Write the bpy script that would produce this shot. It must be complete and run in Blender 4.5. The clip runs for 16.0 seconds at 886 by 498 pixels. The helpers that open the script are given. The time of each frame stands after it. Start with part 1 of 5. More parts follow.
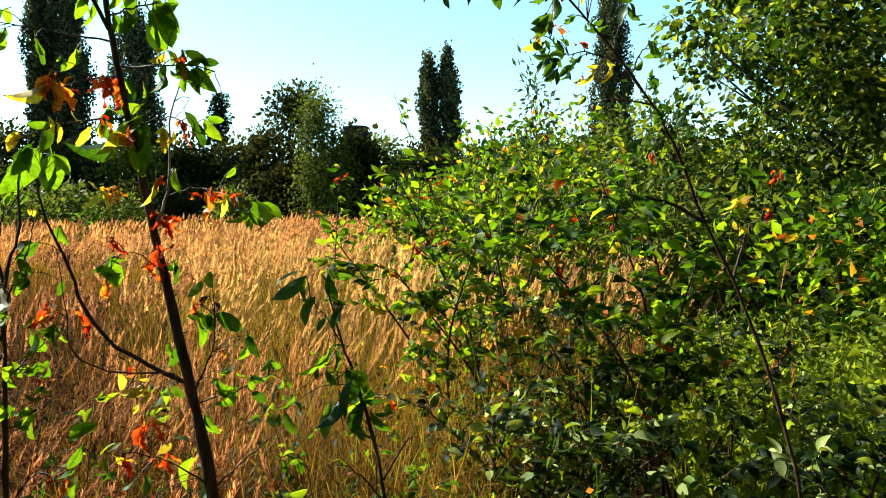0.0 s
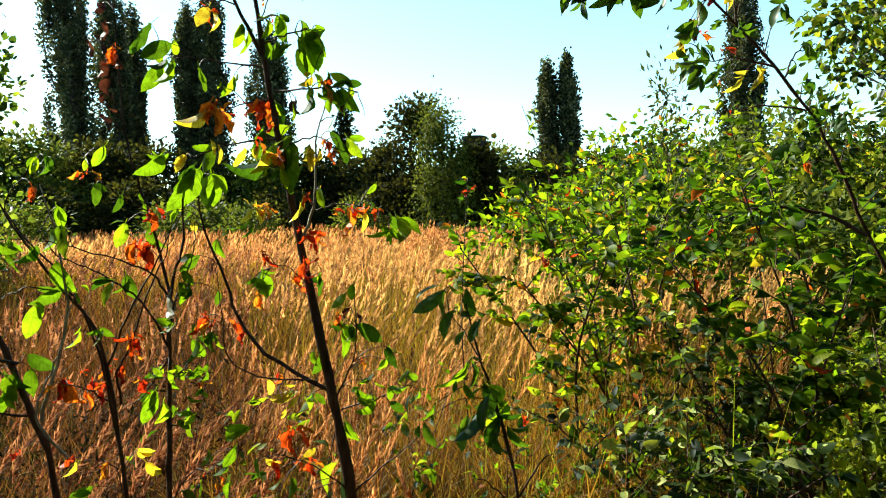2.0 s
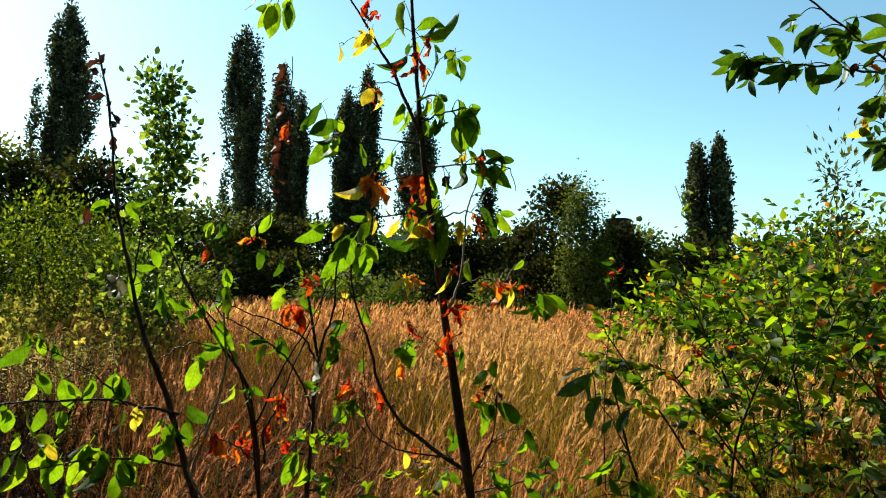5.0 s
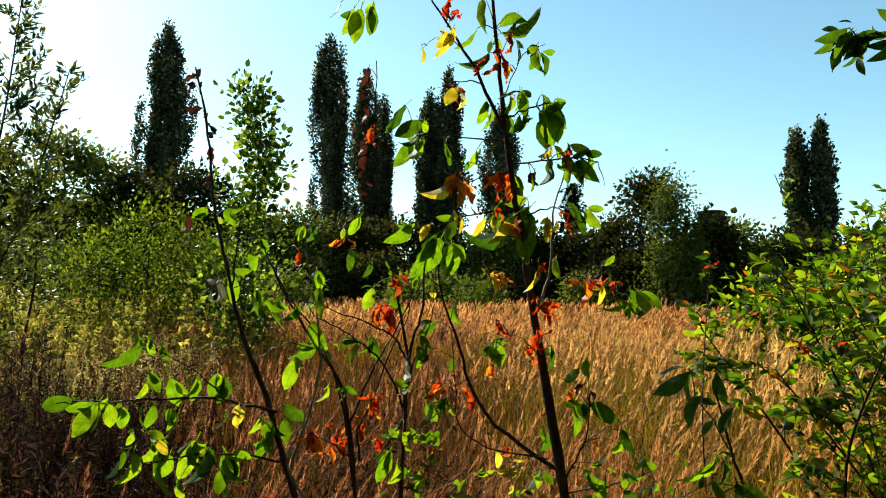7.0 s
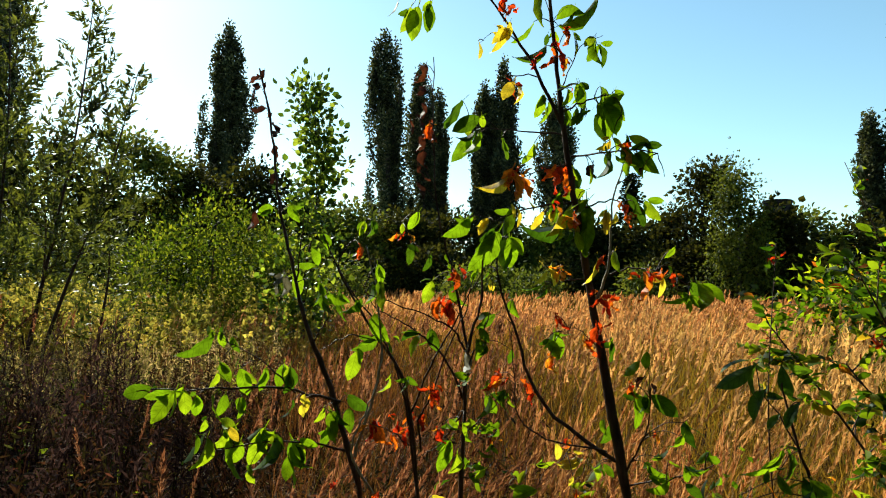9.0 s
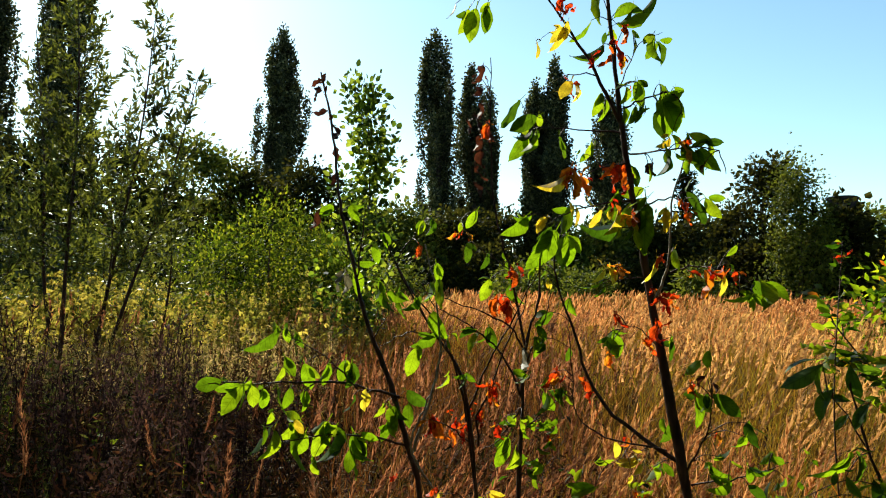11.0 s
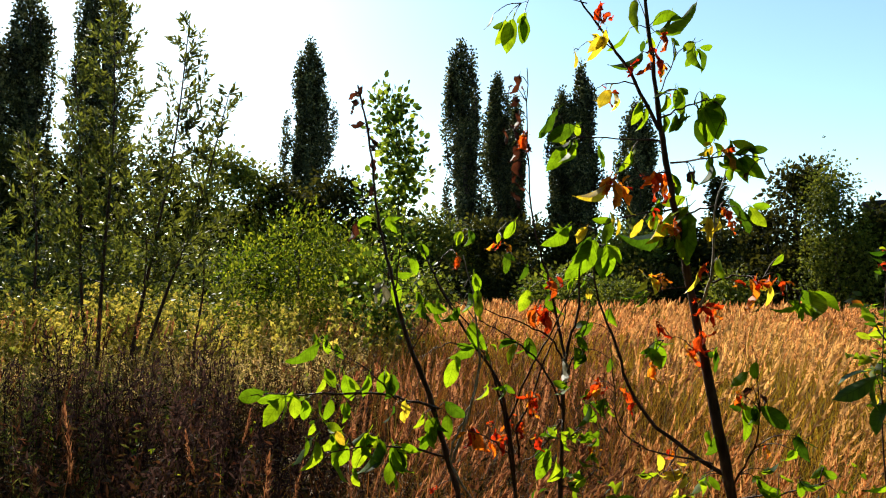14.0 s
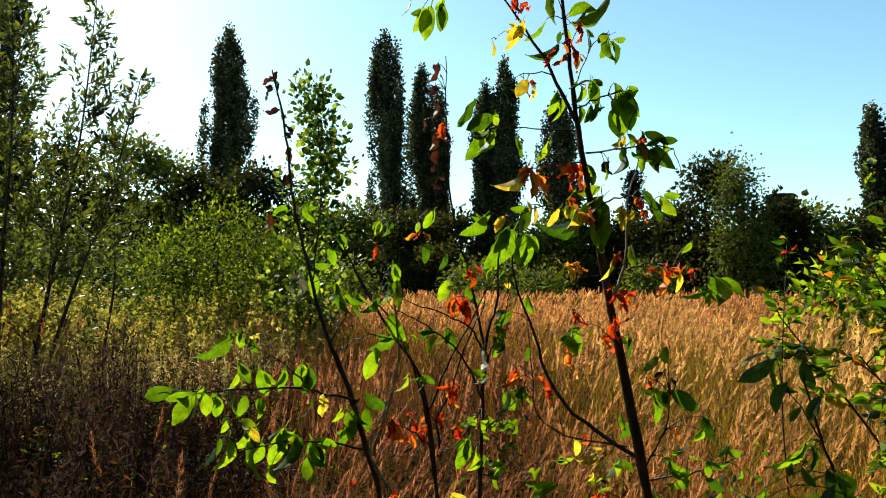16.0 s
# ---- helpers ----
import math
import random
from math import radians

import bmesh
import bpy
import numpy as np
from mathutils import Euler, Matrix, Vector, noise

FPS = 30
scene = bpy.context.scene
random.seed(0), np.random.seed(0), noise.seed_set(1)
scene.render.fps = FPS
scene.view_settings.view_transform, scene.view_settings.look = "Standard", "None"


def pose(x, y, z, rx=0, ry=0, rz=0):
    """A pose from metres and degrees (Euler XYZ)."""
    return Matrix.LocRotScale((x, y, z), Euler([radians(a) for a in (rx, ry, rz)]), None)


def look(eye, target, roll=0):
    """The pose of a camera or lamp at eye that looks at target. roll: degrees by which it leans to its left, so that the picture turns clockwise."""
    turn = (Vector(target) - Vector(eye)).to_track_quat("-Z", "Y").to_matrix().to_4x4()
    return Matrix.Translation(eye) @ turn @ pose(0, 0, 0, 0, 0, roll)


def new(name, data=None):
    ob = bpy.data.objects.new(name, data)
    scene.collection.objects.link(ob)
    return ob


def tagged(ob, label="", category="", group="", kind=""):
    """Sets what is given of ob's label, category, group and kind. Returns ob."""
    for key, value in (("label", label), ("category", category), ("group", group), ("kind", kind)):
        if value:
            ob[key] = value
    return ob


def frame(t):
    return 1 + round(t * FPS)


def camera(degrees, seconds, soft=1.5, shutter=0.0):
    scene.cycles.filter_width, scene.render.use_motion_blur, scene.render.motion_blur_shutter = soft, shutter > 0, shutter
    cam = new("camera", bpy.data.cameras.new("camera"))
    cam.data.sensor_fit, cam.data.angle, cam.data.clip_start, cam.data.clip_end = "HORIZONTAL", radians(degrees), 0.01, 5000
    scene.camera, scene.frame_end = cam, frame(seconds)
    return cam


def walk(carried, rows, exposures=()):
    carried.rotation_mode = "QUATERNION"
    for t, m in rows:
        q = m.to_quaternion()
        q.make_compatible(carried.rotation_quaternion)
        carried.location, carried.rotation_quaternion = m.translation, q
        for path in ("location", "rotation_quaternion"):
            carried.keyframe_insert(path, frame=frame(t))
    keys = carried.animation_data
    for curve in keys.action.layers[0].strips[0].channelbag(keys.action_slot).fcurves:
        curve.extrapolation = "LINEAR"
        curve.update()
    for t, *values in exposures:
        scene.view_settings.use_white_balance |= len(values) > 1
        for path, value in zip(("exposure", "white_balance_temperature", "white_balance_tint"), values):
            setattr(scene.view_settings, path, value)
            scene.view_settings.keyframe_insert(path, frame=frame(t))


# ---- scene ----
cam = camera(65.48, 16.0, soft=1.05)
walk(cam, [
    (0, pose(0.0659, -0.0475, 1.5915, 0, 0, -21.169) @ pose(0, 0, 0, 86.379) @ pose(0, 0, 0, 0, 0, -1.006)),
    (0.5, pose(0.0586, -0.0337, 1.5888, 0, 0, -17.218) @ pose(0, 0, 0, 85.616) @ pose(0, 0, 0, 0, 0, -1.456)),
    (1, pose(0.0555, -0.0263, 1.5882, 0, 0, -14.676) @ pose(0, 0, 0, 85.017) @ pose(0, 0, 0, 0, 0, -2.275)),
    (1.5, pose(0.0353, -0.0186, 1.5989, 0, 0, -13.013) @ pose(0, 0, 0, 84.964) @ pose(0, 0, 0, 0, 0, -1.993)),
    (2, pose(0.0186, -0.0326, 1.6071, 0, 0, -11.453) @ pose(0, 0, 0, 87.309) @ pose(0, 0, 0, 0, 0, -1.355)),
    (2.5, pose(0.0039, -0.0291, 1.6068, 0, 0, -9.920) @ pose(0, 0, 0, 89.012) @ pose(0, 0, 0, 0, 0, -1.069)),
    (3, pose(-0.0003, -0.0229, 1.6062, 0, 0, -7.530) @ pose(0, 0, 0, 90.335) @ pose(0, 0, 0, 0, 0, -0.753)),
    (3.5, pose(0.0020, -0.0227, 1.6053, 0, 0, -5.246) @ pose(0, 0, 0, 91.489) @ pose(0, 0, 0, 0, 0, -0.214)),
    (4, pose(0.0008, -0.0193, 1.6062, 0, 0, -3.270) @ pose(0, 0, 0, 92.448) @ pose(0, 0, 0, 0, 0, 0.684)),
    (4.5, pose(0.0007, -0.0161, 1.6044, 0, 0, -1.692) @ pose(0, 0, 0, 93.252) @ pose(0, 0, 0, 0, 0, 1.282)),
    (5, pose(-0.0000, -0.0000, 1.6000, 0, 0, 0.000) @ pose(0, 0, 0, 93.839) @ pose(0, 0, 0, 0, 0, 1.590)),
    (5.2, pose(0.0032, -0.0080, 1.6048, 0, 0, 0.831) @ pose(0, 0, 0, 93.925) @ pose(0, 0, 0, 0, 0, 1.527)),
    (7.3, pose(-0.0076, 0.0077, 1.5981, 0, 0, 7.850) @ pose(0, 0, 0, 93.562) @ pose(0, 0, 0, 0, 0, 0.681)),
    (7.5, pose(-0.0022, 0.0008, 1.6019, 0, 0, 8.359) @ pose(0, 0, 0, 93.524) @ pose(0, 0, 0, 0, 0, 0.730)),
    (8, pose(-0.0045, -0.0023, 1.6016, 0, 0, 9.568) @ pose(0, 0, 0, 93.375) @ pose(0, 0, 0, 0, 0, 0.630)),
    (8.5, pose(-0.0069, -0.0065, 1.6010, 0, 0, 10.635) @ pose(0, 0, 0, 93.247) @ pose(0, 0, 0, 0, 0, 0.620)),
    (9, pose(-0.0102, -0.0196, 1.5991, 0, 0, 11.691) @ pose(0, 0, 0, 92.979) @ pose(0, 0, 0, 0, 0, 0.467)),
    (9.2, pose(-0.0103, -0.0220, 1.5968, 0, 0, 12.128) @ pose(0, 0, 0, 92.834) @ pose(0, 0, 0, 0, 0, 0.362)),
    (11.3, pose(-0.0331, -0.0551, 1.5953, 0, 0, 16.587) @ pose(0, 0, 0, 92.837) @ pose(0, 0, 0, 0, 0, 0.325)),
    (11.5, pose(-0.0391, -0.0511, 1.6002, 0, 0, 17.111) @ pose(0, 0, 0, 92.763) @ pose(0, 0, 0, 0, 0, 0.079)),
    (12, pose(-0.0552, -0.0487, 1.5998, 0, 0, 18.673) @ pose(0, 0, 0, 92.577) @ pose(0, 0, 0, 0, 0, 0.011)),
    (12.5, pose(-0.0618, -0.0491, 1.6002, 0, 0, 20.136) @ pose(0, 0, 0, 92.275) @ pose(0, 0, 0, 0, 0, 0.102)),
    (13, pose(-0.0645, -0.0560, 1.6001, 0, 0, 21.311) @ pose(0, 0, 0, 92.203) @ pose(0, 0, 0, 0, 0, 0.206)),
    (13.5, pose(-0.0596, -0.0626, 1.6014, 0, 0, 20.722) @ pose(0, 0, 0, 92.932) @ pose(0, 0, 0, 0, 0, 0.143)),
    (14, pose(-0.0597, -0.0631, 1.6012, 0, 0, 18.111) @ pose(0, 0, 0, 93.598) @ pose(0, 0, 0, 0, 0, 0.270)),
    (14.5, pose(-0.0562, -0.0510, 1.5999, 0, 0, 16.155) @ pose(0, 0, 0, 93.751) @ pose(0, 0, 0, 0, 0, 0.420)),
    (15, pose(-0.0552, -0.0449, 1.5989, 0, 0, 14.584) @ pose(0, 0, 0, 93.573) @ pose(0, 0, 0, 0, 0, 0.207)),
    (15.5, pose(-0.0564, -0.0372, 1.5969, 0, 0, 13.225) @ pose(0, 0, 0, 93.294) @ pose(0, 0, 0, 0, 0, -0.013)),
    (16, pose(-0.0483, -0.0340, 1.5962, 0, 0, 11.886) @ pose(0, 0, 0, 92.928) @ pose(0, 0, 0, 0, 0, -0.377)),
], exposures=[(0.0, 1.66, 6050, -9), (1.5, 1.80, 6150, -7), (3.0, 1.52, 6300, -7), (5.0, 1.06, 6250, -8), (9.0, 0.97, 6350, -4), (11.5, 1.10, 6500, 3), (12.8, 1.30, 6700, 9), (14.5, 1.14, 6500, 2), (16.0, 0.99, 6350, -4)])

# world, sun
SUN_AZ, SUN_EL = -43.0, 31.0  # degrees, azimuth clockwise from +y
world = bpy.data.worlds.new("sky")
scene.world = world
world.use_nodes = True
wn = world.node_tree
sky = wn.nodes.new("ShaderNodeTexSky")
sky.sky_type, sky.sun_disc = "NISHITA", False
sky.sun_elevation, sky.sun_rotation = radians(SUN_EL), radians(SUN_AZ)
sky.air_density, sky.dust_density, sky.ozone_density = 1.0, 0.25, 1.2
tint = wn.nodes.new("ShaderNodeVectorMath")
tint.operation = "MULTIPLY"
tint.inputs[1].default_value = (0.97, 1.06, 1.01)            # clear late-summer air, a little cyan
wn.links.new(sky.outputs[0], tint.inputs[0])
wn.links.new(tint.outputs[0], wn.nodes["Background"].inputs[0])
wn.nodes["Background"].inputs[1].default_value = 0.098
sun = new("sun", bpy.data.lights.new("sun", "SUN"))
sun.data.energy, sun.data.angle, sun.data.color = 5.0, radians(0.55), (1.0, 0.93, 0.82)
sun_dir = Vector((math.sin(radians(SUN_AZ)) * math.cos(radians(SUN_EL)), math.cos(radians(SUN_AZ)) * math.cos(radians(SUN_EL)), math.sin(radians(SUN_EL))))
sun.matrix_world = look(sun_dir * 50, (0, 0, 0))

rng = np.random.default_rng(7)


# ---- materials ----
def ramp(nt, stops):
    r = nt.nodes.new("ShaderNodeValToRGB")
    e = r.color_ramp.elements
    while len(e) < len(stops):
        e.new(0.5)
    for k, (p, c) in enumerate(stops):
        e[k].position, e[k].color = p, (*c, 1)
    return r


def leaf_mat(name, base, glow, source="island", rough=0.42, through_share=0.45, mottle=30.0, spec=0.18, swing=(0.65, 1.25), patch=None):
    """Leaf: reflecting face and light passing through, varied leaf by leaf."""
    m = bpy.data.materials.new(name)
    m.use_nodes = True
    nt = m.node_tree
    out, bs = nt.nodes["Material Output"], nt.nodes["Principled BSDF"]
    if source == "island":
        s = nt.nodes.new("ShaderNodeNewGeometry").outputs["Random Per Island"]
    else:
        s = nt.nodes.new("ShaderNodeObjectInfo").outputs["Random"]
    geo = nt.nodes.new("ShaderNodeNewGeometry")
    noi = nt.nodes.new("ShaderNodeTexNoise")
    noi.inputs["Scale"].default_value, noi.inputs["Detail"].default_value = mottle, 3
    nt.links.new(geo.outputs["Position"], noi.inputs["Vector"])
    val = nt.nodes.new("ShaderNodeMapRange")
    val.inputs["From Min"].default_value, val.inputs["From Max"].default_value = 0.3, 0.7
    val.inputs["To Min"].default_value, val.inputs["To Max"].default_value = swing
    nt.links.new(noi.outputs["Fac"], val.inputs["Value"])
    shade = val.outputs["Result"]
    if source == "object":
        # midrib and side veins along the blade
        co = nt.nodes.new("ShaderNodeSeparateXYZ")
        nt.links.new(nt.nodes.new("ShaderNodeTexCoord").outputs["Object"], co.inputs[0])

        def calc(op, x, y=None, z=None):
            n = nt.nodes.new("ShaderNodeMath")
            n.operation = op
            for k, v in enumerate((x, y, z)):
                if isinstance(v, float):
                    n.inputs[k].default_value = v
                elif v is not None:
                    nt.links.new(v, n.inputs[k])
            return n.outputs[0]
        ax = calc("ABSOLUTE", co.outputs["X"])
        wave = calc("SINE", calc("MULTIPLY", calc("MULTIPLY_ADD", ax, -0.9, co.outputs["Y"]), 48.0))
        vein = calc("MAXIMUM", calc("GREATER_THAN", wave, 0.9), calc("LESS_THAN", ax, 0.012))
        shade = calc("MULTIPLY", shade, calc("MULTIPLY_ADD", vein, -0.28, 1.0))
    cols = []
    if patch:
        # broad drifts of another tone across the field
        drift = nt.nodes.new("ShaderNodeTexNoise")
        drift.inputs["Scale"].default_value, drift.inputs["Detail"].default_value = 0.16, 2
        nt.links.new(geo.outputs["Position"], drift.inputs["Vector"])
        part_of = nt.nodes.new("ShaderNodeMapRange")
        part_of.inputs["From Min"].default_value, part_of.inputs["From Max"].default_value = 0.5, 0.68
        nt.links.new(drift.outputs["Fac"], part_of.inputs["Value"])
    for i, stops in enumerate((base, glow)):
        r = ramp(nt, stops)
        nt.links.new(s, r.inputs["Fac"])
        tone = r.outputs["Color"]
        if patch:
            mx = nt.nodes.new("ShaderNodeMix")
            mx.data_type = "RGBA"
            nt.links.new(part_of.outputs["Result"], mx.inputs[0])
            nt.links.new(tone, mx.inputs[6])
            mx.inputs[7].default_value = (*patch[i], 1)
            tone = mx.outputs[2]
        mul = nt.nodes.new("ShaderNodeVectorMath")
        mul.operation = "SCALE"
        nt.links.new(tone, mul.inputs[0])
        nt.links.new(shade, mul.inputs["Scale"])
        cols.append(mul.outputs["Vector"])
    nt.links.new(cols[0], bs.inputs["Base Color"])
    bs.inputs["Roughness"].default_value = rough
    bs.inputs["Specular IOR Level"].default_value = spec
    tr = nt.nodes.new("ShaderNodeBsdfTranslucent")
    nt.links.new(cols[1], tr.inputs["Color"])
    mix = nt.nodes.new("ShaderNodeMixShader")
    mix.inputs["Fac"].default_value = through_share
    nt.links.new(bs.outputs[0], mix.inputs[1])
    nt.links.new(tr.outputs[0], mix.inputs[2])
    nt.links.new(mix.outputs[0], out.inputs["Surface"])
    return m


def rough_mat(name, stops, scale=8.0, detail=6.0, rough=0.9, bump=0.4, stretch=(1, 1, 1), spec=0.12):
    m = bpy.data.materials.new(name)
    m.use_nodes = True
    nt = m.node_tree
    bs = nt.nodes["Principled BSDF"]
    geo = nt.nodes.new("ShaderNodeNewGeometry")
    mp = nt.nodes.new("ShaderNodeMapping")
    mp.inputs["Scale"].default_value = stretch
    nt.links.new(geo.outputs["Position"], mp.inputs["Vector"])
    noi = nt.nodes.new("ShaderNodeTexNoise")
    noi.inputs["Scale"].default_value, noi.inputs["Detail"].default_value = scale, detail
    nt.links.new(mp.outputs[0], noi.inputs["Vector"])
    r = ramp(nt, stops)
    nt.links.new(noi.outputs["Fac"], r.inputs["Fac"])
    nt.links.new(r.outputs["Color"], bs.inputs["Base Color"])
    bs.inputs["Roughness"].default_value = rough
    bs.inputs["Specular IOR Level"].default_value = spec
    b = nt.nodes.new("ShaderNodeBump")
    b.inputs["Strength"].default_value, b.inputs["Distance"].default_value = bump, 0.02
    nt.links.new(noi.outputs["Fac"], b.inputs["Height"])
    nt.links.new(b.outputs[0], bs.inputs["Normal"])
    return m


# the ramp's dark end stands for leaves in shade
M_LEAF = leaf_mat("sapling_leaf_green", [(0, (0.012, 0.028, 0.004)), (0.4, (0.036, 0.072, 0.006)), (1, (0.09, 0.14, 0.012))], [(0, (0.05, 0.11, 0.004)), (0.4, (0.19, 0.31, 0.005)), (0.65, (0.26, 0.42, 0.006)), (1, (0.42, 0.52, 0.010))], "object", 0.55, 0.5, 45, 0.05)
M_CHERRY = leaf_mat("cherry_leaf", [(0, (0.018, 0.042, 0.006)), (1, (0.045, 0.085, 0.010))], [(0, (0.05, 0.12, 0.005)), (1, (0.20, 0.32, 0.01))], "object", 0.42, 0.38, 45, 0.2)
M_YELLOW = leaf_mat("sapling_leaf_yellow", [(0, (0.30, 0.20, 0.02)), (1, (0.42, 0.30, 0.02))], [(0, (0.75, 0.48, 0.02)), (1, (0.9, 0.72, 0.04))], "object", 0.45, 0.5, 45)
M_ORANGE = leaf_mat("withered_leaf_orange", [(0, (0.20, 0.022, 0.008)), (0.6, (0.34, 0.06, 0.010)), (1, (0.42, 0.14, 0.014))], [(0, (0.70, 0.03, 0.006)), (0.5, (0.90, 0.09, 0.008)), (0.8, (0.92, 0.20, 0.01)), (1, (0.95, 0.42, 0.02))], "object", 0.5, 0.55, 60, 0.12, (0.5, 1.3))
M_BROWN = leaf_mat("withered_leaf_brown", [(0, (0.020, 0.010, 0.008)), (1, (0.09, 0.036, 0.020))], [(0, (0.04, 0.014, 0.008)), (0.7, (0.14, 0.035, 0.014)), (1, (0.36, 0.09, 0.016))], "object", 0.7, 0.3, 60)
# dark and bright greens carry shade and sun; yellow and red are withering
M_SHRUB = leaf_mat("shrub_leaf", [(0, (0.005, 0.012, 0.002)), (0.45, (0.020, 0.042, 0.004)), (0.62, (0.075, 0.115, 0.010)), (0.91, (0.12, 0.155, 0.012)), (0.935, (0.42, 0.26, 0.02)), (1, (0.34, 0.07, 0.014))], [(0, (0.03, 0.08, 0.003)), (0.45, (0.15, 0.26, 0.005)), (0.62, (0.30, 0.43, 0.008)), (0.91, (0.46, 0.52, 0.012)), (0.94, (0.85, 0.52, 0.02)), (1, (0.9, 0.18, 0.014))], "island", 0.55, 0.5, 4, 0.07, (0.3, 1.6))
M_SHRUB_OB = leaf_mat("shrub_leaf_single", [(0, (0.006, 0.014, 0.003)), (0.45, (0.026, 0.05, 0.005)), (0.65, (0.08, 0.12, 0.010)), (1, (0.16, 0.18, 0.016))], [(0, (0.04, 0.10, 0.003)), (0.45, (0.17, 0.28, 0.005)), (1, (0.54, 0.58, 0.014))], "object", 0.5, 0.48, 30, 0.1)
# brighter copy of the bush leaf: sunlight is put into its colour
M_SUNLIT = leaf_mat("sunlit_undergrowth_leaf", [(0, (0.06, 0.085, 0.008)), (1, (0.22, 0.25, 0.025))], [(0, (0.26, 0.34, 0.010)), (1, (0.66, 0.66, 0.03))], "island", 0.6, 0.45, 5, 0.08, (0.4, 1.5))
# steep step from near-black to pale: shade and sunlit leaves in the colour
M_BRAMBLE = leaf_mat("bramble_leaf", [(0, (0.006, 0.012, 0.003)), (0.60, (0.022, 0.036, 0.006)), (0.72, (0.11, 0.14, 0.03)), (1, (0.40, 0.40, 0.13))], [(0, (0.03, 0.06, 0.004)), (0.6, (0.12, 0.18, 0.008)), (0.75, (0.36, 0.44, 0.02)), (1, (0.62, 0.60, 0.05))], "island", 0.55, 0.32, 4, 0.12, (0.3, 1.6))
M_BRAMBLE_OB = leaf_mat("bramble_leaf", [(0, (0.006, 0.012, 0.003)), (0.60, (0.022, 0.036, 0.006)), (0.72, (0.11, 0.14, 0.03)), (1, (0.40, 0.40, 0.13))], [(0, (0.03, 0.06, 0.004)), (0.6, (0.12, 0.18, 0.008)), (0.75, (0.36, 0.44, 0.02)), (1, (0.62, 0.60, 0.05))], "object", 0.55, 0.32, 4, 0.12, (0.3, 1.6))
M_LINDEN = leaf_mat("broad_tree_leaf", [(0, (0.007, 0.015, 0.003)), (0.55, (0.024, 0.042, 0.006)), (0.7, (0.08, 0.11, 0.012)), (1, (0.20, 0.19, 0.025))], [(0, (0.03, 0.06, 0.004)), (0.55, (0.13, 0.20, 0.008)), (0.72, (0.36, 0.44, 0.012)), (1, (0.75, 0.66, 0.04))], "island", 0.45, 0.36, 1.5, 0.15, (0.4, 1.4))
M_POPLAR = leaf_mat("poplar_leaf", [(0, (0.013, 0.019, 0.009)), (0.6, (0.046, 0.052, 0.022)), (1, (0.15, 0.145, 0.06))], [(0, (0.03, 0.04, 0.01)), (1, (0.16, 0.15, 0.03))], "island", 0.55, 0.22, 0.6, 0.12, (0.4, 1.6))
# near-black leaf tone: the backlit wood's darkness is put into the colour
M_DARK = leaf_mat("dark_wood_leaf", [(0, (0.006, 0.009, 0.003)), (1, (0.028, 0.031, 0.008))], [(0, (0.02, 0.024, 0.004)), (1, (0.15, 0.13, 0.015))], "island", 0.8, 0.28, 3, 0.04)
M_DOME = leaf_mat("birch_leaf", [(0, (0.022, 0.036, 0.006)), (1, (0.11, 0.125, 0.016))], [(0, (0.08, 0.11, 0.010)), (1, (0.34, 0.34, 0.03))], "island", 0.6, 0.32, 3, 0.08)
M_ASPEN = leaf_mat("aspen_leaf", [(0, (0.008, 0.018, 0.004)), (0.5, (0.03, 0.055, 0.008)), (1, (0.10, 0.15, 0.03))], [(0, (0.03, 0.06, 0.006)), (0.5, (0.15, 0.23, 0.012)), (1, (0.52, 0.58, 0.04))], "island", 0.45, 0.42, 6, 0.2, (0.5, 1.4))
M_WILLOW = leaf_mat("willow_leaf", [(0, (0.014, 0.022, 0.007)), (1, (0.075, 0.085, 0.024))], [(0, (0.04, 0.06, 0.010)), (1, (0.30, 0.30, 0.03))], "island", 0.5, 0.32, 2, 0.2, (0.5, 1.4))
M_BUSH = leaf_mat("bright_bush_leaf", [(0, (0.010, 0.020, 0.004)), (0.55, (0.034, 0.054, 0.006)), (1, (0.12, 0.13, 0.014))], [(0, (0.04, 0.07, 0.004)), (0.55, (0.14, 0.19, 0.008)), (1, (0.46, 0.45, 0.02))], "island", 0.65, 0.42, 1.2, 0.08, (0.45, 1.5))
# brown-black weed leaves; part of the willows' shade is in this colour
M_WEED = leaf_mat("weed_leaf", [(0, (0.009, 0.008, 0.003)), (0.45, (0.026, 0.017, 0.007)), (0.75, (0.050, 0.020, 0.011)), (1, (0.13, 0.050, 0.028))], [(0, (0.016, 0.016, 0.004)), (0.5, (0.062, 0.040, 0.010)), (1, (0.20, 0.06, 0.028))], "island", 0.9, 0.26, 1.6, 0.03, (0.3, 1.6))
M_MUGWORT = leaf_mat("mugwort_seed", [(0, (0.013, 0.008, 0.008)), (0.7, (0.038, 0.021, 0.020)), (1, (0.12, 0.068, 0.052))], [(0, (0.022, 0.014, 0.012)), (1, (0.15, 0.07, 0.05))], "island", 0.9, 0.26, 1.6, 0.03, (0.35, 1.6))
M_OLIVE = leaf_mat("olive_weed_leaf", [(0, (0.012, 0.016, 0.004)), (0.6, (0.045, 0.050, 0.012)), (1, (0.14, 0.13, 0.04))], [(0, (0.04, 0.06, 0.008)), (1, (0.30, 0.28, 0.05))], "island", 0.8, 0.35, 1.6, 0.05, (0.4, 1.5))
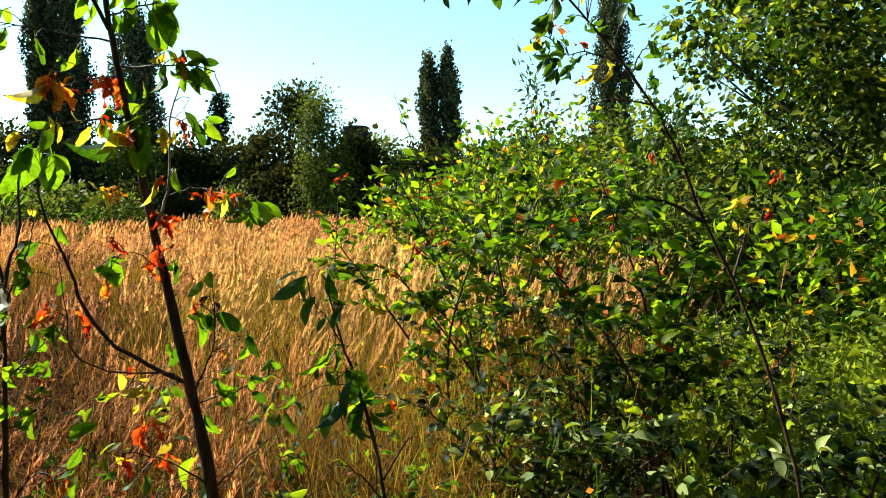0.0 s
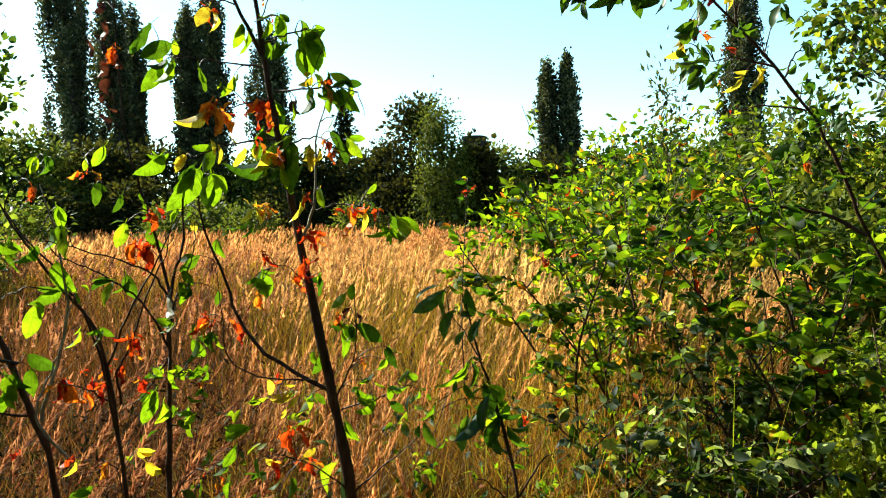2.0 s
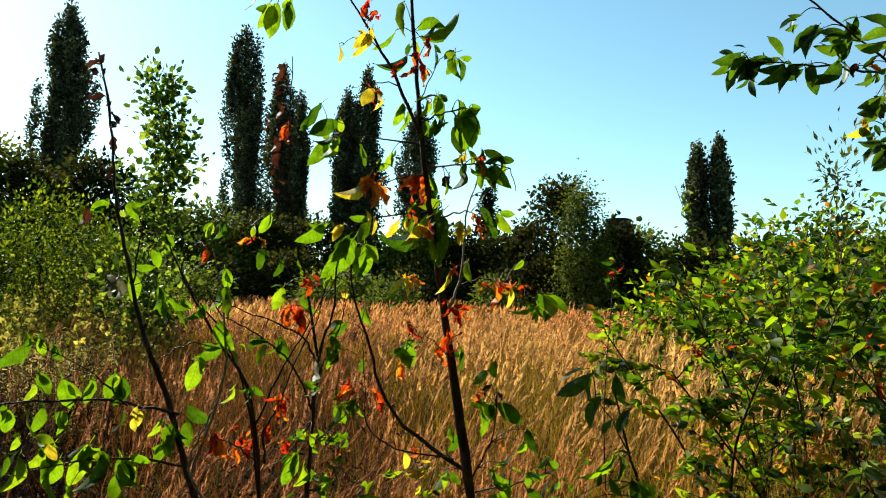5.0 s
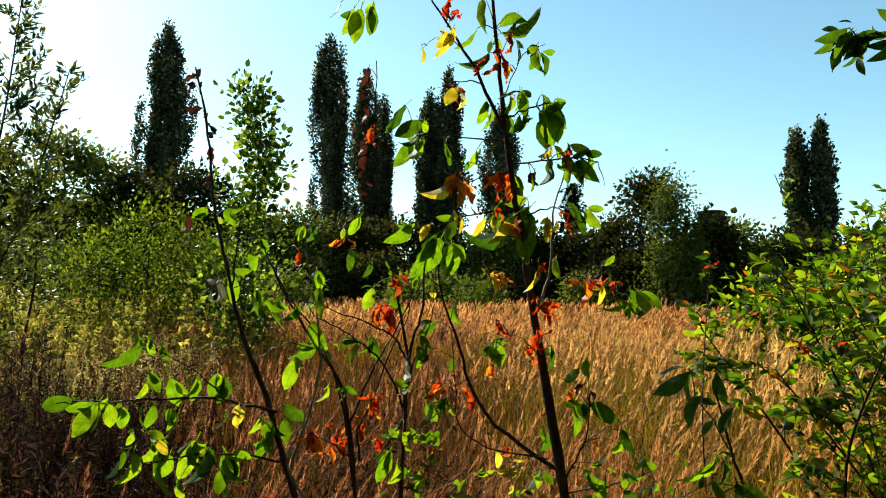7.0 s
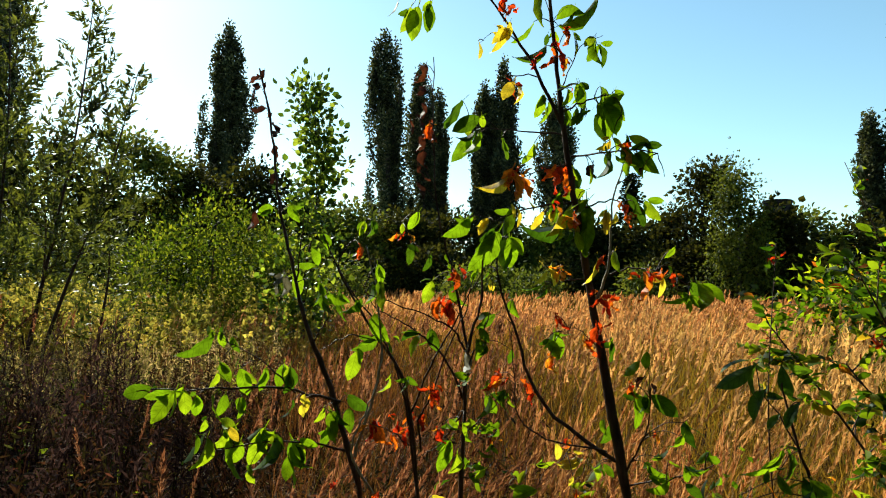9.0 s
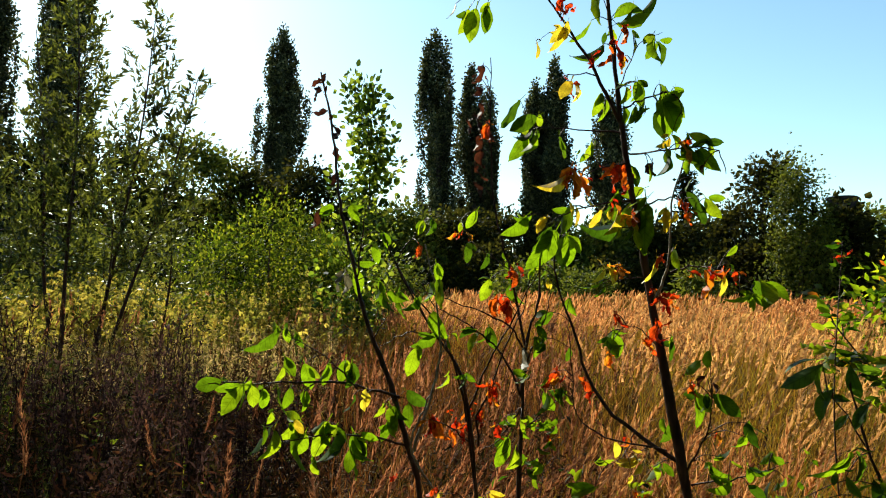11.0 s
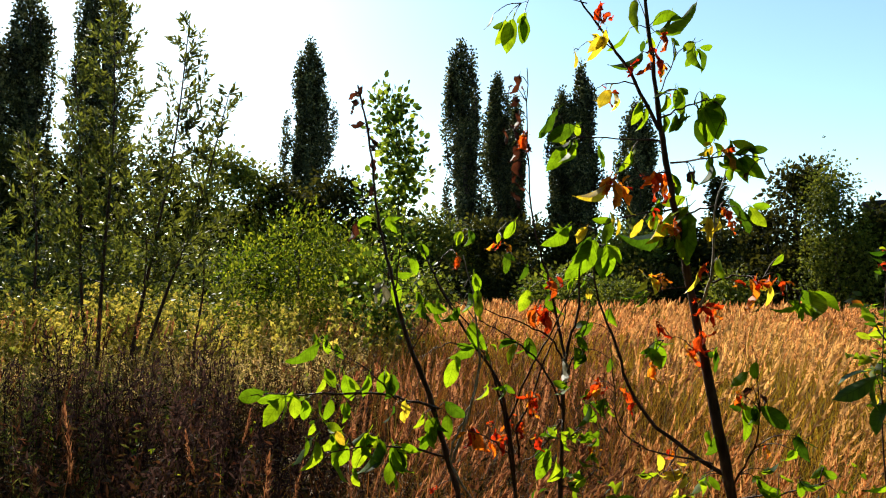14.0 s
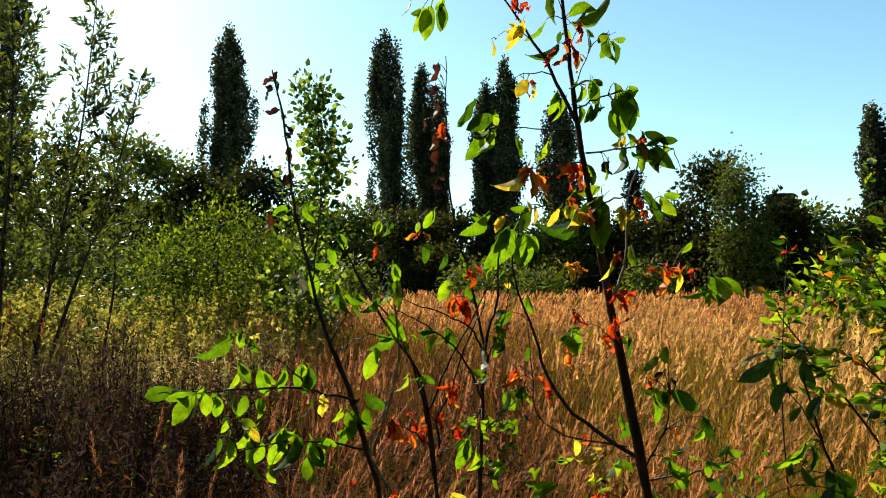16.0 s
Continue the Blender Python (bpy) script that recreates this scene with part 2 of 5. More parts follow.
M_FIELD = leaf_mat("faded_weed_leaf", [(0, (0.045, 0.044, 0.014)), (0.5, (0.15, 0.11, 0.040)), (1, (0.38, 0.25, 0.12))], [(0, (0.14, 0.13, 0.02)), (0.5, (0.42, 0.30, 0.07)), (1, (0.74, 0.48, 0.20))], "island", 0.8, 0.45, 1.0, 0.06, (0.35, 1.6))
M_GOLDENROD = leaf_mat("goldenrod", [(0, (0.08, 0.09, 0.014)), (0.5, (0.24, 0.19, 0.03)), (1, (0.50, 0.36, 0.06))], [(0, (0.26, 0.27, 0.03)), (1, (0.78, 0.58, 0.09))], "island", 0.8, 0.45, 2, 0.06)
M_PLUME = leaf_mat("grass_plume", [(0, (0.16, 0.055, 0.018)), (0.5, (0.36, 0.148, 0.052)), (1, (0.62, 0.335, 0.145))], [(0, (0.44, 0.145, 0.034)), (1, (0.86, 0.41, 0.14))], "island", 0.85, 0.5, 0.9, 0.05, (0.45, 1.5), ((0.44, 0.27, 0.09), (0.74, 0.45, 0.13)))
M_STALK = leaf_mat("dry_grass_stalk", [(0, (0.080, 0.033, 0.006)), (0.6, (0.20, 0.098, 0.016)), (0.92, (0.28, 0.155, 0.026)), (1, (0.07, 0.08, 0.012))], [(0, (0.28, 0.10, 0.011)), (0.7, (0.48, 0.235, 0.024)), (1, (0.20, 0.20, 0.014))], "island", 0.6, 0.4, 0.9, 0.12, (0.45, 1.45), ((0.15, 0.105, 0.014), (0.40, 0.27, 0.022)))
# redder, darker copies of the grass; shade near the saplings is mixed in
M_PLUME_RED = leaf_mat("ruddy_shaded_plume", [(0, (0.07, 0.022, 0.010)), (0.6, (0.17, 0.062, 0.028)), (1, (0.34, 0.16, 0.075))], [(0, (0.20, 0.058, 0.02)), (1, (0.46, 0.20, 0.08))], "island", 0.85, 0.5, 0.9, 0.05, (0.4, 1.5))
M_STALK_RED = leaf_mat("ruddy_shaded_stalk", [(0, (0.032, 0.012, 0.005)), (0.6, (0.085, 0.032, 0.010)), (0.9, (0.13, 0.058, 0.016)), (1, (0.03, 0.036, 0.008))], [(0, (0.11, 0.034, 0.008)), (0.7, (0.23, 0.082, 0.016)), (1, (0.10, 0.09, 0.012))], "island", 0.65, 0.4, 0.9, 0.1, (0.4, 1.4))
M_SILVER = leaf_mat("pale_dead_leaf", [(0, (0.14, 0.125, 0.08)), (1, (0.26, 0.23, 0.16))], [(0, (0.16, 0.14, 0.07)), (1, (0.24, 0.20, 0.11))], "object", 0.6, 0.25, 60)
M_TWIG = rough_mat("young_bark", [(0.3, (0.026, 0.013, 0.009)), (0.6, (0.07, 0.036, 0.024)), (0.85, (0.16, 0.09, 0.06))], 60, 5, 0.6, 0.5, (1, 1, 0.25))
M_PALETWIG = rough_mat("pale_bark", [(0.3, (0.16, 0.13, 0.10)), (0.7, (0.34, 0.30, 0.24))], 70, 4, 0.6, 0.4, (1, 1, 0.3))
M_BARK = rough_mat("tree_bark", [(0.3, (0.02, 0.016, 0.012)), (0.7, (0.09, 0.07, 0.055))], 9, 7, 0.9, 1.0, (1, 1, 0.25))
M_SOIL = rough_mat("dry_soil_and_litter", [(0.3, (0.012, 0.007, 0.004)), (0.55, (0.034, 0.018, 0.009)), (0.8, (0.09, 0.048, 0.02))], 5, 10, 0.95, 0.8, spec=0.0)
M_BRICK = rough_mat("dark_brick", [(0.3, (0.008, 0.007, 0.006)), (0.7, (0.026, 0.02, 0.018))], 4, 6, 0.9, 0.4)


# ---- mesh tools ----
def mesh_np(name, V, F):
    me = bpy.data.meshes.new(name)
    V, F = np.asarray(V, np.float32), np.asarray(F, np.int32)
    me.vertices.add(len(V))
    me.vertices.foreach_set("co", V.ravel())
    me.loops.add(F.size)
    me.loops.foreach_set("vertex_index", F.ravel())
    me.polygons.add(len(F))
    me.polygons.foreach_set("loop_start", np.arange(len(F), dtype=np.int32) * 3)
    me.update(calc_edges=True)
    me.polygons.foreach_set("use_smooth", np.ones(len(F), dtype=bool))
    return me


def join_np(pieces):
    V, F, k = [], [], 0
    for v, f in pieces:
        V.append(v)
        F.append(f + k)
        k += len(v)
    return np.concatenate(V), np.concatenate(F)


def part_np(name, vf, material, parent=None, label="", kind=""):
    me = mesh_np(name, *vf)
    me.materials.append(material)
    ob = new(name, me)
    ob.parent = parent
    if label or kind:
        tagged(ob, label, kind=kind)
    return ob


def thing(name, label, category, group="", kind="", at=(0, 0, 0)):
    ob = new(name)
    ob.location = at
    ob.empty_display_size = 0.2
    return tagged(ob, label, category, group, kind)


def unit(a):
    return a / np.maximum(np.linalg.norm(a, axis=-1, keepdims=True), 1e-9)


def frames_for(axis, normal):
    """Rotation matrices (columns x, y, z) with y along axis and z near normal."""
    y = unit(axis)
    x = unit(np.cross(y, normal) + 1e-6)
    z = np.cross(x, y)
    return np.stack([x, y, z], axis=-1)


def scatter(tmpl, pos, R, scale):
    tv, tf = tmpl
    scale = np.asarray(scale)
    s = scale[:, None, None] if scale.ndim == 1 else scale[:, None, :]
    V = np.einsum("nij,nvj->nvi", R, tv[None] * s) + pos[:, None, :]
    F = tf[None] + (np.arange(len(pos)) * len(tv))[:, None, None]
    return V.reshape(-1, 3), F.reshape(-1, 3)


def rand_dirs(n, r=None):
    r = r or rng
    return unit(r.normal(size=(n, 3)))


def tube(pts, radii, sides=6):
    pts = np.asarray(pts, float)
    n = len(pts)
    t = unit(np.gradient(pts, axis=0))
    ref = np.array([0.31, 0.83, 0.2])
    x = unit(np.cross(t, ref))
    y = np.cross(t, x)
    a = np.arange(sides) * 2 * np.pi / sides
    rad = np.asarray(radii, float)
    V = pts[:, None] + (np.cos(a)[None, :, None] * x[:, None] + np.sin(a)[None, :, None] * y[:, None]) * rad[:, None, None]
    V = np.concatenate([V.reshape(-1, 3), pts[-1:]])
    F = []
    for i in range(n - 1):
        for j in range(sides):
            p, q = i * sides + j, i * sides + (j + 1) % sides
            F += [(p, q, q + sides), (p, q + sides, p + sides)]
    for j in range(sides):
        F.append(((n - 1) * sides + j, (n - 1) * sides + (j + 1) % sides, n * sides))
    return V, np.array(F)


def curve_through(ctrl, steps=6):
    """Smooth Catmull-Rom line through a few control points."""
    c = np.asarray(ctrl, float)
    c = np.concatenate([[2 * c[0] - c[1]], c, [2 * c[-1] - c[-2]]])
    out = []
    for i in range(1, len(c) - 2):
        for u in np.linspace(0, 1, steps, endpoint=False):
            p0, p1, p2, p3 = c[i - 1:i + 3]
            out.append(0.5 * (2 * p1 + (p2 - p0) * u + (2 * p0 - 5 * p1 + 4 * p2 - p3) * u * u + (3 * p1 - p0 - 3 * p2 + p3) * u ** 3))
    out.append(c[-2])
    return np.array(out)


def along(line, u):
    """Point and direction at share u of a line's length."""
    s = np.concatenate([[0], np.cumsum(np.linalg.norm(np.diff(line, axis=0), axis=1))])
    q = u * s[-1]
    p = np.array([np.interp(q, s, line[:, k]) for k in range(3)])
    e = np.array([np.interp(min(q + 0.02, s[-1]), s, line[:, k]) for k in range(3)]) - np.array([np.interp(max(q - 0.02, 0), s, line[:, k]) for k in range(3)])
    return p, unit(e)


def leaf_shape(stations, fold=0.25, droop=0.12, wave=0.0, stalk=0.0, curl=0.0):
    """Leaf of length 1 along +y: (y, half width) stations, folded at the midrib."""
    V, F = [], []
    for k, (y, w) in enumerate(stations):
        z = -droop * y * y + 0.05 * math.sin(3 * y)
        wv = wave * math.sin(k * 2.1)
        cz = curl * math.sin(y * 4.0)
        V += [(-w, y, z + fold * w + wv + cz), (0, y, z), (w, y, z + fold * w - wv + cz)]
    n = len(stations)
    for k in range(n - 1):
        a, b = 3 * k, 3 * k + 3
        for s in (0, 1):
            F += [(a + s, a + s + 1, b + s + 1), (a + s, b + s + 1, b + s)]
    if stalk:
        k = len(V)
        V += [(-0.012, -stalk, 0.02), (0.012, -stalk, 0.02), (0.012, 0.02, 0), (-0.012, 0.02, 0)]
        F += [(k, k + 1, k + 2), (k, k + 2, k + 3)]
    return np.array(V, float), np.array(F)


OVATE = [(0, 0.012), (0.06, 0.075), (0.16, 0.15), (0.3, 0.21), (0.46, 0.235), (0.62, 0.225), (0.76, 0.175), (0.87, 0.105), (0.95, 0.035), (1.0, 0.004)]
LONG = [(0, 0.012), (0.1, 0.07), (0.25, 0.14), (0.42, 0.19), (0.6, 0.205), (0.76, 0.165), (0.88, 0.095), (0.96, 0.03), (1.0, 0.004)]
OVATE_LEAVES = [leaf_shape(OVATE, 0.35, 0.15, 0.012, 0.22), leaf_shape(OVATE, 0.7, 0.4, 0.02, 0.2), leaf_shape(OVATE, 0.2, -0.15, 0.022, 0.25), leaf_shape(OVATE, 1.0, 0.25, 0.014, 0.2, 0.06), leaf_shape(OVATE, 0.5, 0.6, 0.02, 0.22, -0.05)]
BROAD = [(0, 0.015), (0.05, 0.085), (0.15, 0.16), (0.3, 0.22), (0.46, 0.245), (0.62, 0.232), (0.77, 0.18), (0.88, 0.105), (0.96, 0.035), (1.0, 0.005)]
BROAD_LEAVES = [leaf_shape(BROAD, 0.25, 0.15, 0.016, 0.22), leaf_shape(BROAD, 0.55, 0.35, 0.03, 0.2), leaf_shape(BROAD, 0.15, -0.12, 0.03, 0.25), leaf_shape(BROAD, 0.8, 0.25, 0.02, 0.2, 0.07), leaf_shape(BROAD, 0.4, 0.55, 0.03, 0.22, -0.06)]
LONG_LEAVES = [leaf_shape(LONG, 0.3, 0.2, 0.012, 0.12), leaf_shape(LONG, 0.7, 0.3, 0.02, 0.1)]


def crumple(vf, seed, amount, roll, twist, bend):
    """Withered leaf: blade rolled about its midrib, twisted and bent along its length."""
    r = np.random.default_rng(seed)
    v = vf[0].copy()
    g = v[:, 0] * roll
    x, z = np.sin(g) / roll, v[:, 2] + (1 - np.cos(g)) / roll
    t = twist * v[:, 1]
    x, z = x * np.cos(t) - z * np.sin(t), x * np.sin(t) + z * np.cos(t)
    z = z + bend * v[:, 1] ** 2
    v = np.stack([x, v[:, 1] * (1 - 0.25 * abs(bend)), z], 1)
    return v + r.normal(size=v.shape) * amount, vf[1]


CURLED_LEAVES = [crumple(leaf_shape(BROAD, f, 0.1, 0.07, 0.2, c), k, 0.03, roll, tw, bend) for k, (f, c, roll, tw, bend) in enumerate(((0.3, 0.0, 6.5, 1.6, 0.5), (0.2, 0.08, -5.5, -2.2, -0.6), (0.5, 0.0, 7.5, 1.0, 0.8), (0.3, 0.12, 4.5, -1.6, 0.4), (0.2, -0.1, 8.0, 2.4, 0.2)))]
SIMPLE = (np.array([(0, 0, 0), (-0.27, 0.42, 0.08), (0, 0.48, -0.02), (0.27, 0.42, 0.08), (0, 1, -0.12)], float), np.array([(0, 2, 1), (0, 3, 2), (1, 2, 4), (2, 3, 4)]))
ROUND = (np.array([(0, 0, 0), (-0.38, 0.3, 0.06), (-0.3, 0.7, 0.04), (0, 1, -0.08), (0.3, 0.7, 0.04), (0.38, 0.3, 0.06), (0, 0.45, -0.03)], float), np.array([(0, 6, 1), (1, 6, 2), (2, 6, 3), (3, 6, 4), (4, 6, 5), (5, 6, 0)]))
NARROW = (np.array([(0, 0, 0), (-0.12, 0.45, 0.03), (0.12, 0.45, 0.03), (0, 1, -0.1)], float), np.array([(0, 2, 1), (1, 2, 3)]))
LIME = (np.array([(0, 0, 0), (-0.34, 0.28, 0.08), (-0.27, 0.70, 0.03), (0, 1, -0.12), (0.27, 0.70, 0.03), (0.34, 0.28, 0.08)], float), np.array([(0, 2, 1), (0, 3, 2), (0, 4, 3), (0, 5, 4)]))
FLAKE = (np.array([(0, 0, 0), (-0.32, 0.45, 0.1), (0.32, 0.5, -0.08), (0.03, 1, 0)], float), np.array([(0, 2, 1), (1, 2, 3)]))
TUFT = (np.array([(0, 0, 0), (-0.3, 0.5, 0.1), (0.35, 0.45, -0.05), (0.05, 1, 0), (0.3, 0.2, 0.3), (-0.2, 0.7, 0.4), (0.1, 0.6, -0.4), (-0.35, 0.3, -0.3)], float), np.array([(0, 2, 1), (1, 2, 3), (0, 4, 5), (0, 6, 7)]))


# ---- trees and bushes ----
def tree(name, label, category, base, height, profile, clusters, per, spread, leaf, tmpl, material, trunk_r, seed, group="", first=0.12, limbs=6, up=0.0, bark=None, wide=1.0, lean=(0, 0), shell=0.55, droop=0.0, flat_from=0.0, vert=None):
    """Tapered trunk, limbs and a crown of leaf clumps. profile(u): crown radius at height share u."""
    r = np.random.default_rng(seed)
    root = thing(name, label, category, group, at=base)
    h = height
    ctrl = [(0, 0, -0.15)] + [(lean[0] * u + r.normal() * 0.012 * h, lean[1] * u + r.normal() * 0.012 * h, u * h) for u in (0.3, 0.6, 0.93)]
    line = curve_through(ctrl, 4)
    zs = np.linspace(0, 1, len(line))
    part_np("trunk", tube(line, trunk_r * (1 - 0.93 * zs) * (1 + 0.5 * np.exp(-zs * 25)), 8), bark or M_BARK, root)
    u = first + (1 - first) * r.random(clusters) ** 0.9
    u = np.clip(u, 0, 0.995)
    ang = r.random(clusters) * 2 * np.pi
    rad = np.array([profile(v) for v in u]) * (shell + (1 - shell) * r.random(clusters)) * (0.82 + 0.3 * r.random(clusters))
    mid = np.array([np.interp(u, zs, line[:, k]) for k in range(2)]).T
    C = np.stack([mid[:, 0] + rad * np.cos(ang) * wide, mid[:, 1] + rad * np.sin(ang), u * h], 1)
    order = np.argsort(-rad)[:limbs * 3:3]
    for k in order[:limbs]:
        e = C[k]
        start_z = max(0.06 * h, e[2] - np.hypot(e[0], e[1]) * (0.9 + up * 2))
        s = np.array([np.interp(start_z / h, zs, line[:, 0]), np.interp(start_z / h, zs, line[:, 1]), start_z])
        m = (s + e) / 2 + np.array([0, 0, 0.06 * h * (up - 0.3)]) + r.normal(size=3) * 0.02 * h
        pts = curve_through([s, m, e], 4)
        part_np("limb", tube(pts, np.linspace(trunk_r * 0.34, trunk_r * 0.06, len(pts)), 5), bark or M_BARK, root)
    n = clusters * per
    idx = np.repeat(np.arange(clusters), per)
    off = r.normal(size=(n, 3)) * spread
    off[:, 2] *= vert or 0.8 + up
    pos = C[idx] + off
    ok = pos[:, 2] > flat_from
    pos, idx, off = pos[ok], idx[ok], off[ok]
    axis = unit(off + r.normal(size=pos.shape) * spread * 0.6) + np.array([0, 0, up - droop])
    nor = rand_dirs(len(pos), r) + np.array([0, 0, 0.9])
    crown = scatter(tmpl, pos, frames_for(axis, nor), leaf * (0.6 + 0.8 * r.random(len(pos))))
    part_np("crown", crown, material, root, kind="stuff")
    return root


def dome_profile(width, low=0.25):
    return lambda u: width * math.sqrt(max(0.02, 1 - (abs(u - low) / (1 - low)) ** 2.2)) if u > low else width * (0.75 + 0.25 * u / low)


def cone_profile(width):
    return lambda u: width * max(0.03, 1 - u) ** 0.9


def poplar(base, h, w, seed):
    """Lombardy poplar: steep limbs hugging the trunk, each a flame of small leaves."""
    r = np.random.default_rng(seed)
    root = thing("poplar", "tall slender dark green Lombardy poplar", "tree", "row of poplars", at=base)
    zz = np.linspace(0, 1, 10)
    part_np("trunk", tube(np.stack([0.15 * np.sin(3 * zz), 0.1 * np.sin(4 * zz), zz * h * 0.93 - 0.1], 1), 0.42 * (1 - 0.93 * zz), 8), M_BARK, root)
    def girth(v):
        return w * np.interp(v, (0, 0.15, 0.35, 0.58, 0.76, 0.88, 0.96, 1.0), (0.75, 0.85, 0.95, 1.0, 0.88, 0.62, 0.34, 0.10))

    C, n = [], int(24 + 15 * w)
    for i in range(n):
        zb = h * (0.02 + 0.74 * (i + r.random()) / n)
        zt = min(zb + h * (0.16 + 0.16 * r.random()), h * (0.93 + 0.07 * r.random()))
        share = 0.42 + 0.56 * r.random()
        g = r.random() * 2 * np.pi
        d = np.array([math.cos(g), math.sin(g), 0])
        pts = [np.array([0, 0, zb])]
        for u, f in ((0.3, 0.62), (0.65, 0.95), (1.0, 1.0)):
            z = zb + (zt - zb) * u
            pts.append(d * girth(z / h) * share * f + np.array([0.15 * r.normal(), 0.15 * r.normal(), z]))
        line = curve_through(pts, 3)
        if i % 3 == 0:
            part_np("limb", tube(line, np.linspace(0.09, 0.02, len(line)), 5), M_BARK, root)
        for u in np.linspace(0.2, 1.0, 9):
            C.append(np.array([np.interp(u, np.linspace(0, 1, len(line)), line[:, k]) for k in range(3)]))
    for u in np.linspace(0.06, 0.985, 64):
        C.append(np.array([r.normal() * 0.3 * girth(u), r.normal() * 0.3 * girth(u), u * h]))
    C = np.array(C)
    per = 50
    P = np.repeat(C, per, axis=0) + np.clip(r.normal(size=(len(C) * per, 3)), -1.7, 1.7) * np.array([0.20, 0.20, 0.42])
    ax = rand_dirs(len(P), r) * 0.8 + np.array([0, 0, 0.5])
    part_np("crown", scatter(FLAKE, P, frames_for(ax, rand_dirs(len(P), r)), 0.25 * (0.6 + 0.8 * r.random(len(P)))), M_POPLAR, root, kind="stuff")
    return root


# ---- ground ----
def ground_mesh():
    V, F = [], []
    rings = [0.0, 0.8, 1.6, 2.4, 3.4, 4.6, 6, 8, 11, 15, 21, 30, 45, 70, 120, 250, 600, 1500, 4000]
    seg = 72
    for k, rr in enumerate(rings):
        for j in range(seg):
            a = j * 2 * math.pi / seg
            x, y = rr * math.cos(a), rr * math.sin(a)
            z = 0.06 * noise.noise((x * 0.6, y * 0.6, 0.3)) if rr < 60 else 0.0
            V.append((x, y, z))
    for k in range(len(rings) - 1):
        for j in range(seg):
            p, q = k * seg + j, k * seg + (j + 1) % seg
            F += [(p, q + seg, q), (p, p + seg, q + seg)]
    return np.array(V), np.array(F)


tagged(part_np("ground", ground_mesh(), M_SOIL), "dry soil and grass litter of an overgrown meadow", "ground", kind="structure")


# ---- meadow ----
def sector(n, r0, r1, a0, a1):
    """Points spread evenly over a ring sector round the standing place."""
    r = np.sqrt(r0 * r0 + (r1 * r1 - r0 * r0) * rng.random(n))
    a = np.radians(a0 + (a1 - a0) * rng.random(n))
    return np.stack([r * np.sin(a), r * np.cos(a)], 1), r, np.degrees(a)


def patchy(xy, scale, lo, hi, z=0.0):
    v = np.array([noise.noise((x * scale, y * scale, z)) for x, y in xy])
    return lo + (hi - lo) * np.clip(v * 0.9 + 0.5, 0, 1)


RIBBON = (np.array([(-1, 0, 0), (1, 0, 0), (-0.8, 0.35, 0.02), (0.8, 0.35, 0.02), (-0.6, 0.7, 0.10), (0.6, 0.7, 0.10), (0, 1, 0.24)], float), np.array([(0, 1, 3), (0, 3, 2), (2, 3, 5), (2, 5, 4), (4, 5, 6)]))
CULM = (np.array([(-1, 0, 0), (1, 0, 0), (-0.7, 0.6, 0.02), (0.7, 0.6, 0.02), (0, 1, 0.07)], float), np.array([(0, 1, 3), (0, 3, 2), (2, 3, 4)]))


def plume_shape(seed, n, wide):
    """Feathery panicle of length 1: many short spikelets leaning out from one axis."""
    r = np.random.default_rng(seed)
    V, F = [], []
    for k in range(n):
        y = 0.02 + 0.9 * (k / n)
        w = 0.062 * math.sin(math.pi * (0.12 + 0.8 * k / n)) + 0.012
        a = r.random() * 6.28
        d = np.array([math.cos(a), 0, math.sin(a)])
        t = np.array([-math.sin(a), 0, math.cos(a)])
        o = np.array([0.02 * math.sin(5 * y), y, 0.05 * y * y])
        i = len(V)
        L = 0.10 + 0.07 * r.random()
        V += [o - t * wide, o + t * wide, o + d * w + np.array([0, L, 0])]
        F.append((i, i + 1, i + 2))
    return np.array(V), np.array(F)


PLUME_NEAR, PLUME_MID = plume_shape(1, 60, 0.013), plume_shape(2, 18, 0.030)
PLUME_FAR = (np.array([(0, 0, 0), (-0.085, 0.35, 0), (0.085, 0.4, 0), (0, 1, 0.05), (0, 0.3, -0.08), (0, 0.45, 0.085)], float), np.array([(0, 2, 1), (1, 2, 3), (0, 5, 4), (4, 5, 3)]))


def upright(n, lean):
    ax = np.stack([rng.normal(size=n) * lean + 0.07, rng.normal(size=n) * lean - 0.03, np.ones(n)], 1)
    a = rng.random(n) * 2 * np.pi
    return unit(ax), np.stack([np.cos(a), np.sin(a), 0.1 * np.ones(n)], 1)


gold, red = ([], []), ([], [])                                # stalks and plumes: golden, and the darker shaded red-brown
